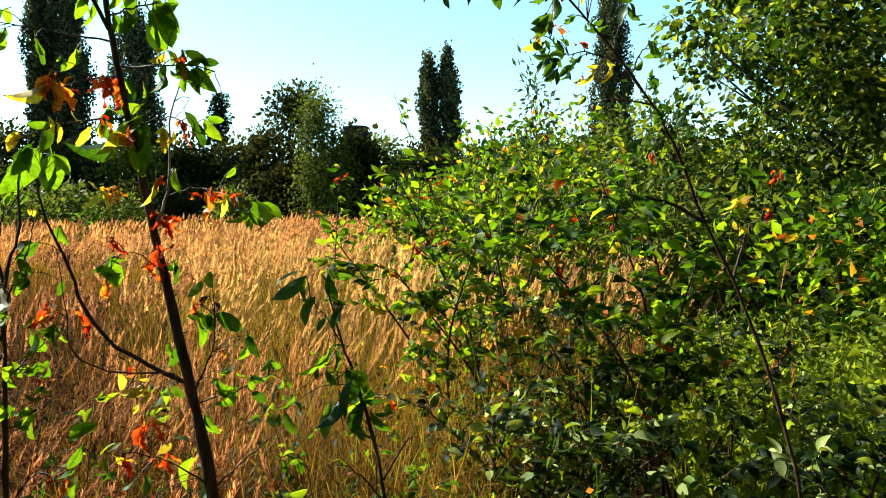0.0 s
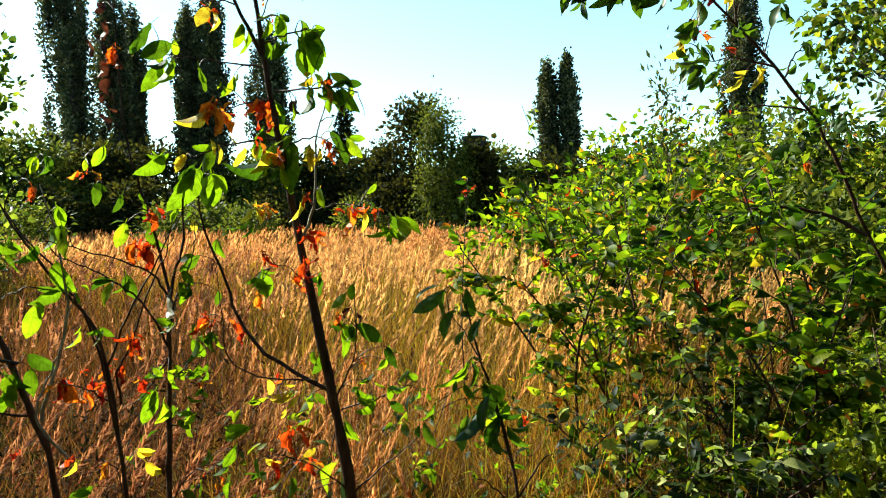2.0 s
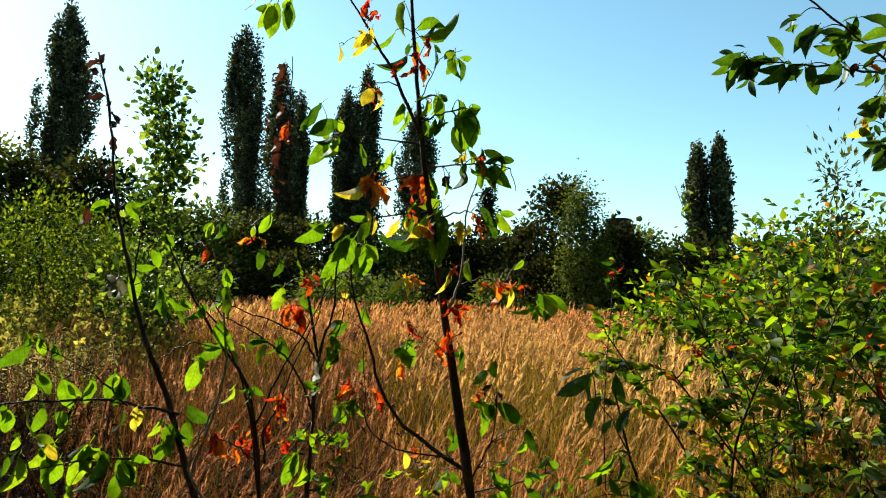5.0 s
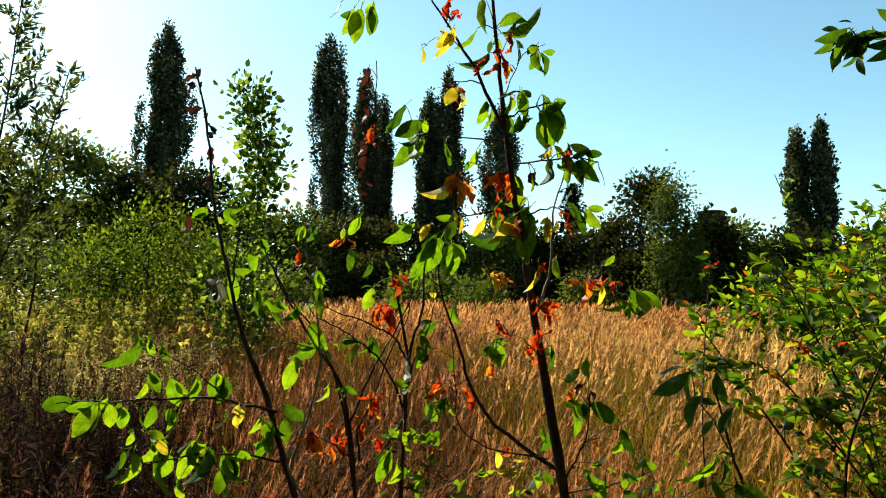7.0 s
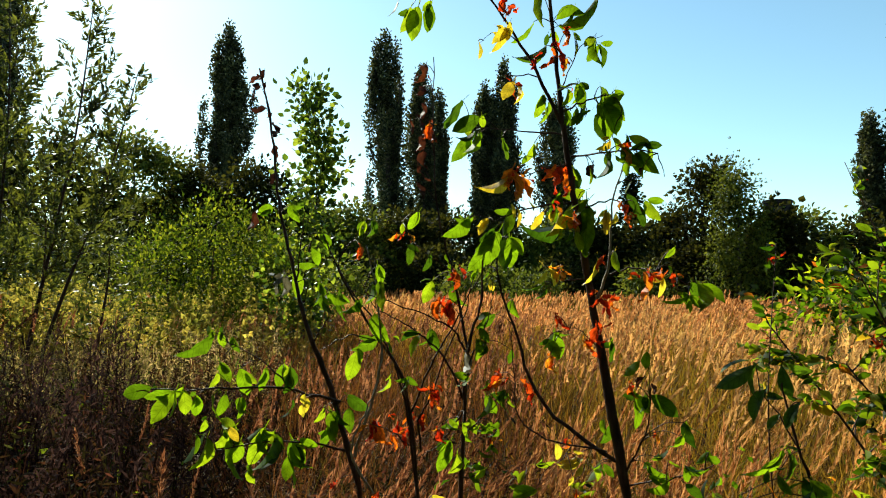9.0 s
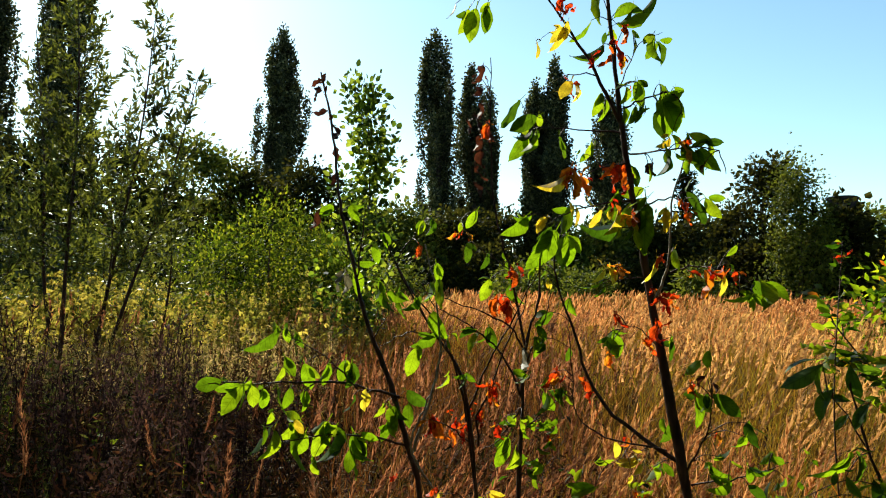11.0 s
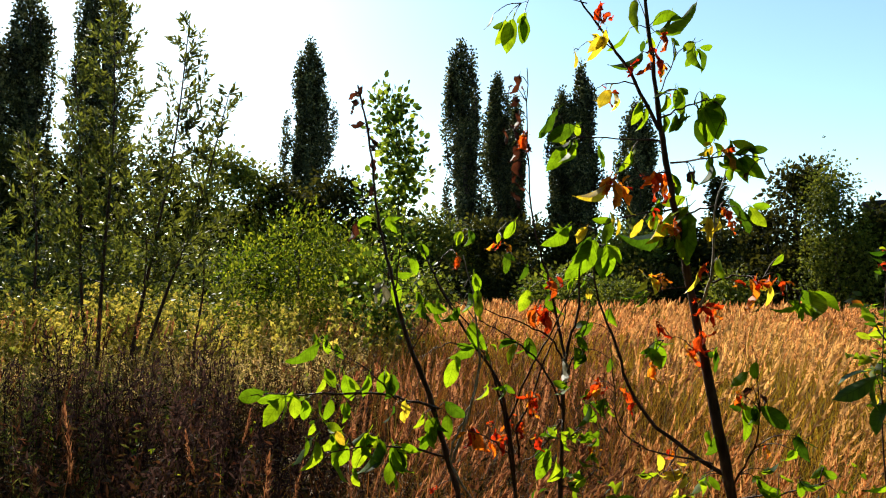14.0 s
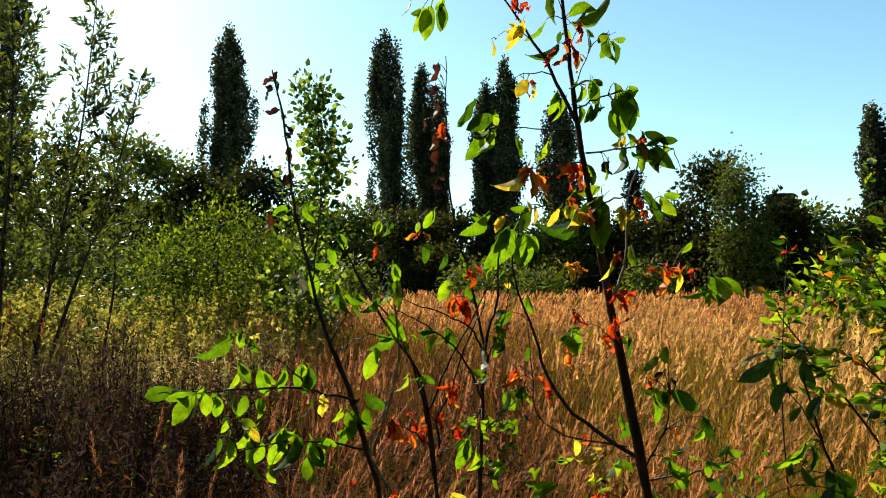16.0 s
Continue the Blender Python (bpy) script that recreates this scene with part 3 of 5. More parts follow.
# ring bands: near, far radius, stalks per square metre, blade width, plume shape
for r0, r1, dens, width, pl, blades in ((1.9, 4.0, 95, 0.0017, PLUME_NEAR, 8.0), (4.0, 8.0, 70, 0.0024, PLUME_MID, 3.0), (8.0, 16.0, 48, 0.004, PLUME_MID, 1.4), (16.0, 36.0, 24, 0.008, PLUME_FAR, 0.9)):
    a0, a1 = -62, 52
    n = int(dens * (r1 * r1 - r0 * r0) / 2 * math.radians(a1 - a0))
    xy, r, a = sector(n, r0, r1, a0, a1)
    left = np.clip((-a - 21) / 10, 0, 1)                     # greener, weedier ground on the side of the willows
    right = np.clip((a - np.where(r > 3.3, 32, 25)) / 8, 0, 1) * (r < 16)            # the thicket's own ground
    keep = rng.random(n) < patchy(xy, 0.55, 0.25, 1.15) * (1 - (0.955 - 0.12 * (r > 10) - 0.03 * (r < 6)) * left) * (1 - 0.97 * right) * np.clip((r - 0.8) / 2.2, 0.25, 1) * np.where((a < -3) & (r < 5), 0.8, 1.0)
    xy, r, left, a = xy[keep], r[keep], left[keep], a[keep]
    n = len(xy)
    h = (0.92 + 0.30 * rng.random(n)) * patchy(xy, 0.22, 0.86, 1.1, 5.0) * patchy(xy, 0.9, 0.86, 1.12, 15.0) * np.clip(0.52 + 0.10 * r, 0.6, 1.0)
    pos = np.concatenate([xy, np.zeros((n, 1))], 1)
    ax, nor = upright(n, 0.09)
    ax = unit(ax + np.stack([patchy(xy, 0.8, -0.26, 0.46, 21.0), patchy(xy, 0.8, -0.3, 0.22, 33.0), 0 * h], 1))
    R = frames_for(ax, nor)
    tip = pos + np.einsum("nij,nj->ni", R, np.stack([0 * h, h * 0.97, h * 0.06], 1))
    ax2 = unit(ax + np.stack([rng.normal(size=n) * 0.16 + 0.16, rng.normal(size=n) * 0.14 - 0.05, 0 * h], 1))
    has = (patchy(xy, 0.16, 0.0, 1.2, 3.0) > 0.30 + 0.25 * rng.random(n)) & ((r > 3.4) | (a < 10))
    L = (0.19 + 0.15 * rng.random(n)) * np.where(has, 1.0, 0.001)
    fat = (0.9 + 0.8 * rng.random(n)) * (0.8 if r1 < 5 else 0.8 if r1 < 9 else 1.15)
    # noisy mask for the darker tone, in place of cast shade
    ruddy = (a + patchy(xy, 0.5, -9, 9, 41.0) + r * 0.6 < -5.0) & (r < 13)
    k = rng.integers(0, n, int(n * blades))
    k = k[rng.random(len(k)) > 0.75 * left[k]]
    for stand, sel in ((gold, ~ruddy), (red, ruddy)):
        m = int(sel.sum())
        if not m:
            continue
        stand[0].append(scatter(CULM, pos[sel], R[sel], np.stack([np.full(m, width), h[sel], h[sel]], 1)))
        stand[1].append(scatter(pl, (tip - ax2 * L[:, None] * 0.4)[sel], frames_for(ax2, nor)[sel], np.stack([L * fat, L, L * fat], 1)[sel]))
        q = k[sel[k]]
        nb = len(q)
        p = pos[q] + np.concatenate([rng.normal(size=(nb, 2)) * 0.05, rng.random((nb, 1)) * 0.35 * h[q][:, None]], 1)
        axb, norb = upright(nb, 0.42)
        lb = h[q] * (0.4 + 0.45 * rng.random(nb))
        stand[0].append(scatter(RIBBON, p, frames_for(axb, norb), np.stack([np.full(nb, width * 1.25), lb, lb * 1.6], 1)))
meadow = thing("dry_grass_meadow", "tall dry reed grass with pinkish tan feathery plumes", "grass", kind="stuff")
part_np("stalks", join_np(gold[0]), M_STALK, meadow, "golden dry stalks and blades", "stuff")
part_np("plumes", join_np(gold[1]), M_PLUME, meadow, "tan feathery plumes", "stuff")
ruddy_stand = thing("ruddy_grass", "red-brown dry grass among the saplings, shade in its colour", "grass", kind="stuff")
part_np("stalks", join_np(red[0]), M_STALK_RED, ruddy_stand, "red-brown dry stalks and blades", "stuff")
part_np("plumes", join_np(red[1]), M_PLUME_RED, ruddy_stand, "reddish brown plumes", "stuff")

# bent pale blades lying through one another near the path
n = 7500
xy, r, a = sector(n, 1.8, 4.2, -7, 27)
bent = rand_dirs(n) * np.array([1, 1, 0.55]) + np.array([0, 0, 0.25])
tangle = thing("bent_grass", "tangle of bent golden grass blades near the path", "grass", kind="stuff")
part_np("blades", scatter(RIBBON, np.concatenate([xy, 0.05 + 0.45 * rng.random((n, 1))], 1), frames_for(bent, rand_dirs(n) + np.array([0, 0, 1.5])), np.stack([np.full(n, 0.0026), 0.2 + 0.3 * rng.random(n), 0.35 * np.ones(n)], 1)), M_STALK, tangle, kind="stuff")


n = 9000
xy, r, a = sector(n, 1.3, 7.0, -64, 64)
lie = rand_dirs(n) * np.array([1, 1, 0.18])
straw = thing("fallen_straw", "tangle of fallen dry straw on the ground", "straw", kind="stuff")
part_np("straws", scatter(RIBBON, np.concatenate([xy, 0.03 + 0.10 * rng.random((n, 1)) * (rng.random((n, 1)) > 0.4)], 1), frames_for(lie, rand_dirs(n) + np.array([0, 0, 2.0])), np.stack([np.full(n, 0.0035), 0.25 + 0.4 * rng.random(n), 0.3 * np.ones(n)], 1)), M_STALK, straw, kind="stuff")


def weeds(name, label, category, r0, r1, a0, a1, dens, height, leaf, tmpl, mat, per, lean=0.12, bare=0.0, top_only=0.0, clump=0.5):
    """A stand of leafy stems."""
    n = int(dens * (r1 * r1 - r0 * r0) / 2 * math.radians(a1 - a0))
    xy, r, a = sector(n, r0, r1, a0, a1)
    keep = rng.random(n) < patchy(xy, clump, bare, 1.15, 9.0 + r0)
    xy = xy[keep]
    n = len(xy)
    h = height * (0.6 + 0.5 * rng.random(n)) * patchy(xy, clump * 0.8, 0.72, 1.18, 2.0)
    pos = np.concatenate([xy, np.zeros((n, 1))], 1)
    ax, nor = upright(n, lean)
    R = frames_for(ax, nor)
    root = thing(name, label, category, kind="stuff")
    part_np("stems", scatter(CULM, pos, R, np.stack([np.full(n, 0.004), h, h], 1)), mat, root, kind="stuff")
    m = n * per
    k = np.repeat(np.arange(n), per)
    u = top_only + (1 - top_only) * rng.random(m)
    p = pos[k] + ax[k] * (h[k] * u)[:, None]
    d = rand_dirs(m) + np.array([0, 0, 0.5])
    part_np("leaves", scatter(tmpl, p, frames_for(d, rand_dirs(m) + np.array([0, 0, 0.8])), leaf * (0.5 + rng.random(m)) * (1.25 - 0.6 * u)), mat, root, kind="stuff")
    return root


weeds("tall_weeds", "mugwort and other tall weeds, brown-black with shade in the colour", "weeds", 2.1, 8, -62, -21, 66, 0.98, 0.055, NARROW, M_WEED, 105, bare=-0.35, clump=1.3)
# dark stems stand in for the shade between the saplings
weeds("dry_weeds", "brown seeding weeds among the saplings, darkened for shade", "weeds", 2.2, 5.5, -24, -5, 44, 0.85, 0.06, NARROW, M_WEED, 60, bare=-0.3, clump=1.3)
weeds("field_weeds", "faded tan and olive weeds in front of the willows", "weeds", 7.5, 14, -62, -24, 24, 0.95, 0.075, NARROW, M_FIELD, 44, bare=0.0, clump=0.8)
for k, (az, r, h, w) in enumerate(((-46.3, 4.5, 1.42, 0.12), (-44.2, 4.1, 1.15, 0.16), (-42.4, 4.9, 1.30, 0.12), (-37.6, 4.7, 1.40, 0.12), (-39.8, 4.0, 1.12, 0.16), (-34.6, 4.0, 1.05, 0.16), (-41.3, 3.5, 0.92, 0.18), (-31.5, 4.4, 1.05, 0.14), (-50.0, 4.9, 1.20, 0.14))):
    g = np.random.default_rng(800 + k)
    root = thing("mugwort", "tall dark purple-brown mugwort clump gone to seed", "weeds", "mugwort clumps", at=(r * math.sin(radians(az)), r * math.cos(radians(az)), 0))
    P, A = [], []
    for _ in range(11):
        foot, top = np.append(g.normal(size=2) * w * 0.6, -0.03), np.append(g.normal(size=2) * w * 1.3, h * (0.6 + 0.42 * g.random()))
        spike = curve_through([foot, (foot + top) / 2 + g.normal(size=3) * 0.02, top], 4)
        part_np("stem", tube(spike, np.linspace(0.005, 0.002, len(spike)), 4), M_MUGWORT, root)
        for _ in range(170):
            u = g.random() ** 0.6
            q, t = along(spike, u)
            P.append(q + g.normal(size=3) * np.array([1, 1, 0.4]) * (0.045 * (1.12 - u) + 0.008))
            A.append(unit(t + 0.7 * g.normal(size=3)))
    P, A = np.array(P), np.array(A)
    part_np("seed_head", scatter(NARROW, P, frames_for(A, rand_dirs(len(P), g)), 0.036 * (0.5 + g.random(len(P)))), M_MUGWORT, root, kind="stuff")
weeds("olive_weeds", "fine olive green weeds beside the mugwort", "weeds", 2.6, 9, -64, -45, 34, 0.95, 0.05, NARROW, M_OLIVE, 60, bare=-0.1, clump=1.0)
weeds("leafy_weeds", "leafy green weeds between the mugwort stems", "weeds", 2.0, 9, -62, -26, 9, 0.8, 0.06, SIMPLE, M_BUSH, 20, bare=-0.4, clump=0.9)
weeds("goldenrod_field", "yellow-green goldenrod in flower far across the field", "flowers", 10.5, 30, -64, -21, 16, 1.55, 0.105, TUFT, M_GOLDENROD, 16, top_only=0.4, bare=-0.1)
weeds("low_green_weeds", "fresh green weeds at the foot of the saplings", "weeds", 1.7, 3.4, -30, 24, 12, 0.6, 0.06, SIMPLE, M_BUSH, 14, bare=-0.3)


# ---- far trees ----
def at(az, r):
    return (r * math.sin(radians(az)), r * math.cos(radians(az)), 0)


# Lombardy poplars: azimuth, distance, height, crown radius
for k, (az, r, h, w) in enumerate(((-29.3, 60, 23.4, 2.25), (-16.5, 60, 23.9, 1.75), (-13.6, 62, 21.3, 1.25), (-12.2, 64, 19.6, 1.0), (-6.7, 60, 21.1, 1.55), (-8.3, 61, 19.3, 1.4), (-2.2, 60, 17.8, 1.75), (-45.0, 58, 27.0, 2.2), (-49.7, 58, 23.6, 2.0), (-53.0, 58, 23.0, 2.1), (20.3, 60, 14.6, 0.72), (21.9, 60, 15.1, 0.85), (35.0, 60, 19.6, 1.6))):
    poplar(at(az, r), h, w * 1.14, 100 + k)

# dark flakes added behind the crowns to close sky gaps in the wood
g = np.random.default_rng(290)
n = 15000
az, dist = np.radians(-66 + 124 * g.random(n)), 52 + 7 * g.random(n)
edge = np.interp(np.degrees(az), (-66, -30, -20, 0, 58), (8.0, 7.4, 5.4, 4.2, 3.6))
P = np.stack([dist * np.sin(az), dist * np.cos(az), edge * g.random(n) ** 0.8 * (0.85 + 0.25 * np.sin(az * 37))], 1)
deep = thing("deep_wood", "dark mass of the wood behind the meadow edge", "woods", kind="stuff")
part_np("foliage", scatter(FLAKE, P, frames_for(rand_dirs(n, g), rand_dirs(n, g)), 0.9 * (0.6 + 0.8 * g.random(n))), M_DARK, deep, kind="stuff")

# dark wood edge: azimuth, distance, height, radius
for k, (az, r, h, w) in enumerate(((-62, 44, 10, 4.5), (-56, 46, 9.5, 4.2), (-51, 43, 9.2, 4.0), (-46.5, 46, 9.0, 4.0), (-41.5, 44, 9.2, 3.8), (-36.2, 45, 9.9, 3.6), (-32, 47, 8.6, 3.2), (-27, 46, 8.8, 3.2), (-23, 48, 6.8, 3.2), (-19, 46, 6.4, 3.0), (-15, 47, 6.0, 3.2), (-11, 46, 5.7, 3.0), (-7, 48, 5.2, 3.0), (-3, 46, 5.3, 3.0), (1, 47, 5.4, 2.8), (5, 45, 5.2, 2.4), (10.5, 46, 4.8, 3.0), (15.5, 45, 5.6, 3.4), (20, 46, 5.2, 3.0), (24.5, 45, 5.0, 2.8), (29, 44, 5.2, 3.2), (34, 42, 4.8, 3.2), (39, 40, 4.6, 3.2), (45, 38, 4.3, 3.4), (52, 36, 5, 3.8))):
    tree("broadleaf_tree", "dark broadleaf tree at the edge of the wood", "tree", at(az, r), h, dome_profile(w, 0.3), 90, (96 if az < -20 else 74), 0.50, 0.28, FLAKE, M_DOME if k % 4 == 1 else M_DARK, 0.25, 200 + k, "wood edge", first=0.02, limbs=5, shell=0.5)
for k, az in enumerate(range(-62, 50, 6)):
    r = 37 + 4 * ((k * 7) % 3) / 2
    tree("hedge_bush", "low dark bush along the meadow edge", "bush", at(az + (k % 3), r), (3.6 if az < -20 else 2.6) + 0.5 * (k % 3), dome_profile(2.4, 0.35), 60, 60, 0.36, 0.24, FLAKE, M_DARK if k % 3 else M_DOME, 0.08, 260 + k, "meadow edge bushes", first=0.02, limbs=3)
tree("conifer", "small dark pointed conifer behind the wood edge", "tree", at(3.7, 50), 9.3, cone_profile(1.7), 90, 22, 0.22, 0.25, TUFT, M_DARK, 0.16, 301, first=0.1, limbs=4)
for k, (az, r, h, w) in enumerate(((25.6, 55, 6.5, 1.0), (27.0, 56, 6.2, 1.0), (23.9, 56, 6.0, 0.9))):
    tree("conifer", "small dark pointed conifer far off", "tree", at(az, r), h, cone_profile(w), 50, 20, 0.2, 0.22, TUFT, M_DARK, 0.12, 310 + k, first=0.1, limbs=3)
tree("birch", "pale olive birch with drooping twigs at the meadow edge", "tree", at(11.4, 31), 6.0, lambda u: 1.35 - 0.9 * max(0, u - 0.5) * 1.7, 60, 120, 0.30, 0.12, TUFT, M_DOME, 0.12, 320, first=0.03, limbs=7, droop=0.4, vert=1.7)
tree("broadleaf_tree", "dark crooked tree beside the birch", "tree", at(9.2, 33), 6.9, lambda u: 1.1 - 0.75 * max(0, u - 0.55) * 1.6, 40, 85, 0.38, 0.2, TUFT, M_DARK, 0.16, 321, first=0.05, limbs=6)
tree("broadleaf_tree", "dark crooked tree beside the birch", "tree", at(6.9, 34), 5.0, dome_profile(1.2, 0.3), 36, 80, 0.36, 0.2, TUFT, M_DARK, 0.14, 323, first=0.05, limbs=5)
tree("bush", "dark leafy bush beside the birch", "bush", at(14.2, 33), 4.75, dome_profile(1.25, 0.4), 100, 30, 0.4, 0.26, TUFT, M_DARK, 0.12, 322, first=0.03, limbs=4)


def round_tower(base):
    root = thing("brick_tower", "dark round-topped brick tower behind the trees", "tower", at=base)
    z = np.array([0, 5.5, 5.55, 5.8, 5.85, 6.3, 6.4, 6.4])
    rad = np.array([0.72, 0.68, 0.8, 0.8, 0.74, 0.74, 0.8, 0.2])
    part_np("shaft", tube(np.stack([0 * z, 0 * z, z], 1) + np.array([[0, 0, 0]]), rad, 20), M_BRICK, root)
    part_np("cap", tube([(0, 0, 6.41), (0, 0, 6.45), (0, 0, 6.52)], [0.8, 0.82, 0.7], 20), M_BRICK, root)
    return root


round_tower(at(14.3, 43))


# ---- middle distance ----
WILLOW_LEAF = (np.array([(0, 0, 0), (-0.16, 0.45, 0.05), (0.16, 0.45, 0.05), (0, 1, -0.1)], float), np.array([(0, 2, 1), (1, 2, 3)]))
tree("aspen_sapling", "slender aspen sapling with round bright green leaves", "tree", (-4.62, 11.05, 0), 5.12, lambda u: 0.66 * (1 - abs(u - 0.42) * 1.15) + 0.06, 85, 26, 0.15, 0.105, ROUND, M_ASPEN, 0.035, 400, first=0.15, limbs=9, up=0.3, bark=M_TWIG, shell=0.1)


def willow(base, tip, bend, shoots, reach, seed, low=0.24):
    """Thin willow: one leaning stem, rising side shoots, narrow leaves set alternately along each shoot."""
    r = np.random.default_rng(seed)
    root = thing("willow_sapling", "thin willow sapling with narrow grey-green leaves", "tree", "willow saplings", at=base)
    b, e = np.zeros(3), np.array(tip, float) - np.array(base, float)
    line = curve_through([b - np.array([0, 0, 0.1]), e * 0.3 + np.array([bend, 0, 0]), e * 0.65 + np.array([bend * 0.7, 0.1, 0]), e], 6)
    part_np("trunk", tube(line, np.linspace(0.036, 0.006, len(line)), 7), M_TWIG, root)
    P, A = [], []
    for k in range(shoots):
        u = low + (1.0 - low) * (k + r.random()) / shoots
        p, t = along(line, min(u, 0.985))
        g = r.random() * 2 * np.pi
        L = reach * (0.5 + 0.7 * r.random()) * min(1.0, 1.45 * (1.04 - u) + 0.16)
        out = np.array([math.cos(g), 0.8 * math.sin(g), 0])
        q = p + out * L * 0.72 + t * L * (0.35 + 0.5 * r.random())
        sl = curve_through([p, p + out * L * 0.42 + t * L * 0.16, q], 5)
        if k % 2 == 0:
            part_np("limb", tube(sl, np.linspace(0.010, 0.003, len(sl)), 4), M_TWIG, root)
        n = int(8 + 38 * L)
        for i in range(n):
            o, d = along(sl, 0.1 + 0.9 * (i + r.random()) / n)
            side = unit(np.cross(d, unit(r.normal(size=3))))
            P.append(o + r.normal(size=3) * 0.02)
            A.append(unit(d * 0.75 + side * 0.8 + np.array([0, 0, 0.15])))
    P, A = np.array(P), np.array(A)
    part_np("crown", scatter(WILLOW_LEAF, P, frames_for(A, rand_dirs(len(P), r)), 0.125 * (0.6 + 0.7 * r.random(len(P)))), M_WILLOW, root, kind="stuff")
    return root


willow((-8.35, 8.9, 0), (-7.26, 8.9, 5.95), 0.08, 60, 1.25, 410, 0.28)
willow((-8.22, 8.95, 0), (-6.55, 9.0, 4.75), 0.05, 40, 1.0, 417, 0.36)
willow((-8.6, 8.6, 0), (-8.6, 8.7, 6.4), 0.03, 100, 1.45, 411, 0.26)
willow((-8.7, 8.65, 0), (-9.3, 8.6, 5.6), -0.12, 34, 0.75, 412, 0.30)
willow((-9.8, 8.6, 0), (-10.2, 8.6, 4.1), 0.0, 44, 1.2, 413, 0.22)
willow((-11.0, 8.4, 0), (-11.2, 8.5, 3.7), 0.0, 36, 1.2, 414, 0.2)
willow((-9.1, 9.9, 0), (-9.0, 10.0, 3.2), 0.05, 34, 1.1, 415, 0.2)
willow((-7.6, 9.6, 0), (-7.5, 9.7, 2.5), 0.0, 22, 0.8, 416, 0.2)
for k, (az, r, h, w) in enumerate(((-30.0, 16.0, 3.3, 1.5), (-27.0, 17.0, 2.9, 1.3), (-33.5, 17.0, 2.7, 1.3), (-24.5, 15.0, 2.2, 1.0))):
    tree("bush", "bright green leafy bush in the meadow", "bush", at(az, r), h, dome_profile(w, 0.3), 130, 34, 0.20, 0.095, SIMPLE, M_BUSH, 0.05, 420 + k, "meadow bushes", first=0.03, limbs=6, bark=M_TWIG, up=0.4)
for k, (az, r, h, w) in enumerate(((-38, 24, 3.0, 1.7), (-43, 26, 3.2, 2.0), (-48, 25, 3.0, 1.9), (-54, 22, 3.4, 2.0), (-20, 26, 2.2, 1.4), (-4, 30, 1.9, 1.2), (-10, 31, 2.1, 1.2), (4.5, 29, 2.0, 0.9))):
    tree("bush", "greyish green bush at the far side of the meadow", "bush", at(az, r), h, dome_profile(w, 0.35), 80, 26, 0.3, 0.19, SIMPLE, M_WILLOW if k < 4 else M_DOME, 0.06, 430 + k, "far bushes", first=0.03, limbs=5, bark=M_TWIG)

tree("willow_sapling", "small feathery willow sapling above the thicket", "tree", (2.62, 4.62, 0), 2.72, lambda u: 0.30 * (1.12 - u), 34, 16, 0.07, 0.06, WILLOW_LEAF, M_WILLOW, 0.012, 440, "willow saplings", first=0.5, limbs=8, up=0.5, bark=M_TWIG, shell=0.1)

# broad tree and shade thicket on the thicket's side
tree("broad_tree", "large dense broadleaf tree with low hanging branches", "tree", (10.1, 5.5, 0), 9.0, lambda u: 3.0 if u < 0.31 else min(3.0 + (u - 0.31) * 14, 4.0 * math.sqrt(max(0.03, 1 - (abs(u - 0.45) / 0.55) ** 2.2))), 680, 150, 0.21, 0.10, LIME, M_LINDEN, 0.15, 500, first=0.03, limbs=12, droop=0.3, shell=0.62, vert=0.6)
# bushes below the tree use its darker leaves: the shadow there is painted
for k, (x, y, h, w) in enumerate(((5.6, 10.0, 2.9, 1.4), (7.6, 10.5, 3.1, 1.7), (4.4, 8.6, 2.3, 1.2), (6.2, 7.2, 2.6, 1.3), (5.2, 6.4, 1.5, 1.1), (3.3, 9.5, 1.6, 1.0), (3.8, 6.8, 1.7, 1.1), (8.2, 13.0, 3.0, 1.8), (5.6, 13.5, 2.0, 1.5), (10.5, 12.0, 2.8, 2.0), (8.8, 9.0, 2.5, 1.5), (7.0, 8.4, 2.2, 1.4), (6.5, 5.4, 1.6, 1.1), (7.6, 6.4, 1.8, 1.3), (5.6, 4.4, 1.3, 0.9), (8.6, 7.4, 1.9, 1.3), (7.4, 4.4, 1.8, 1.2), (9.0, 5.6, 2.3, 1.4))):
    tree("shade_bush", "leafy bush under the broad tree", "bush", (x, y, 0), h, dome_profile(w, 0.35), 80, 30, 0.26, 0.12, SIMPLE, M_LINDEN if x > 6 and y < 9.5 else M_DOME if k % 3 == 1 else M_SHRUB, 0.04, 510 + k, "thicket bushes", first=0.02, limbs=6, bark=M_TWIG)


# ---- near shrubs and saplings ----
LEAF_MESHES = {}


def leaf_mesh(shapes, k, mat):
    key = (id(shapes), k, mat.name)
    if key not in LEAF_MESHES:
        me = mesh_np("leaf", *shapes[k])
        me.materials.append(mat)
        LEAF_MESHES[key] = me
    return LEAF_MESHES[key]


def leaf_object(parent, base, p, R, size, shapes, mat, r):
    ob = new("leaf", leaf_mesh(shapes, int(r.integers(len(shapes))), mat))
    ob.parent = parent
    M = Matrix([[*(R[i] * size), p[i] - base[i]] for i in range(3)] + [[0, 0, 0, 1]])
    ob.matrix_local = M
    return ob


KINDS = {"g": (BROAD_LEAVES, M_LEAF), "l": (LONG_LEAVES, M_CHERRY), "y": (BROAD_LEAVES, M_YELLOW), "o": (CURLED_LEAVES, M_ORANGE), "b": (CURLED_LEAVES, M_BROWN), "s": (CURLED_LEAVES, M_SILVER), "d": (BROAD_LEAVES, M_LEAF)}


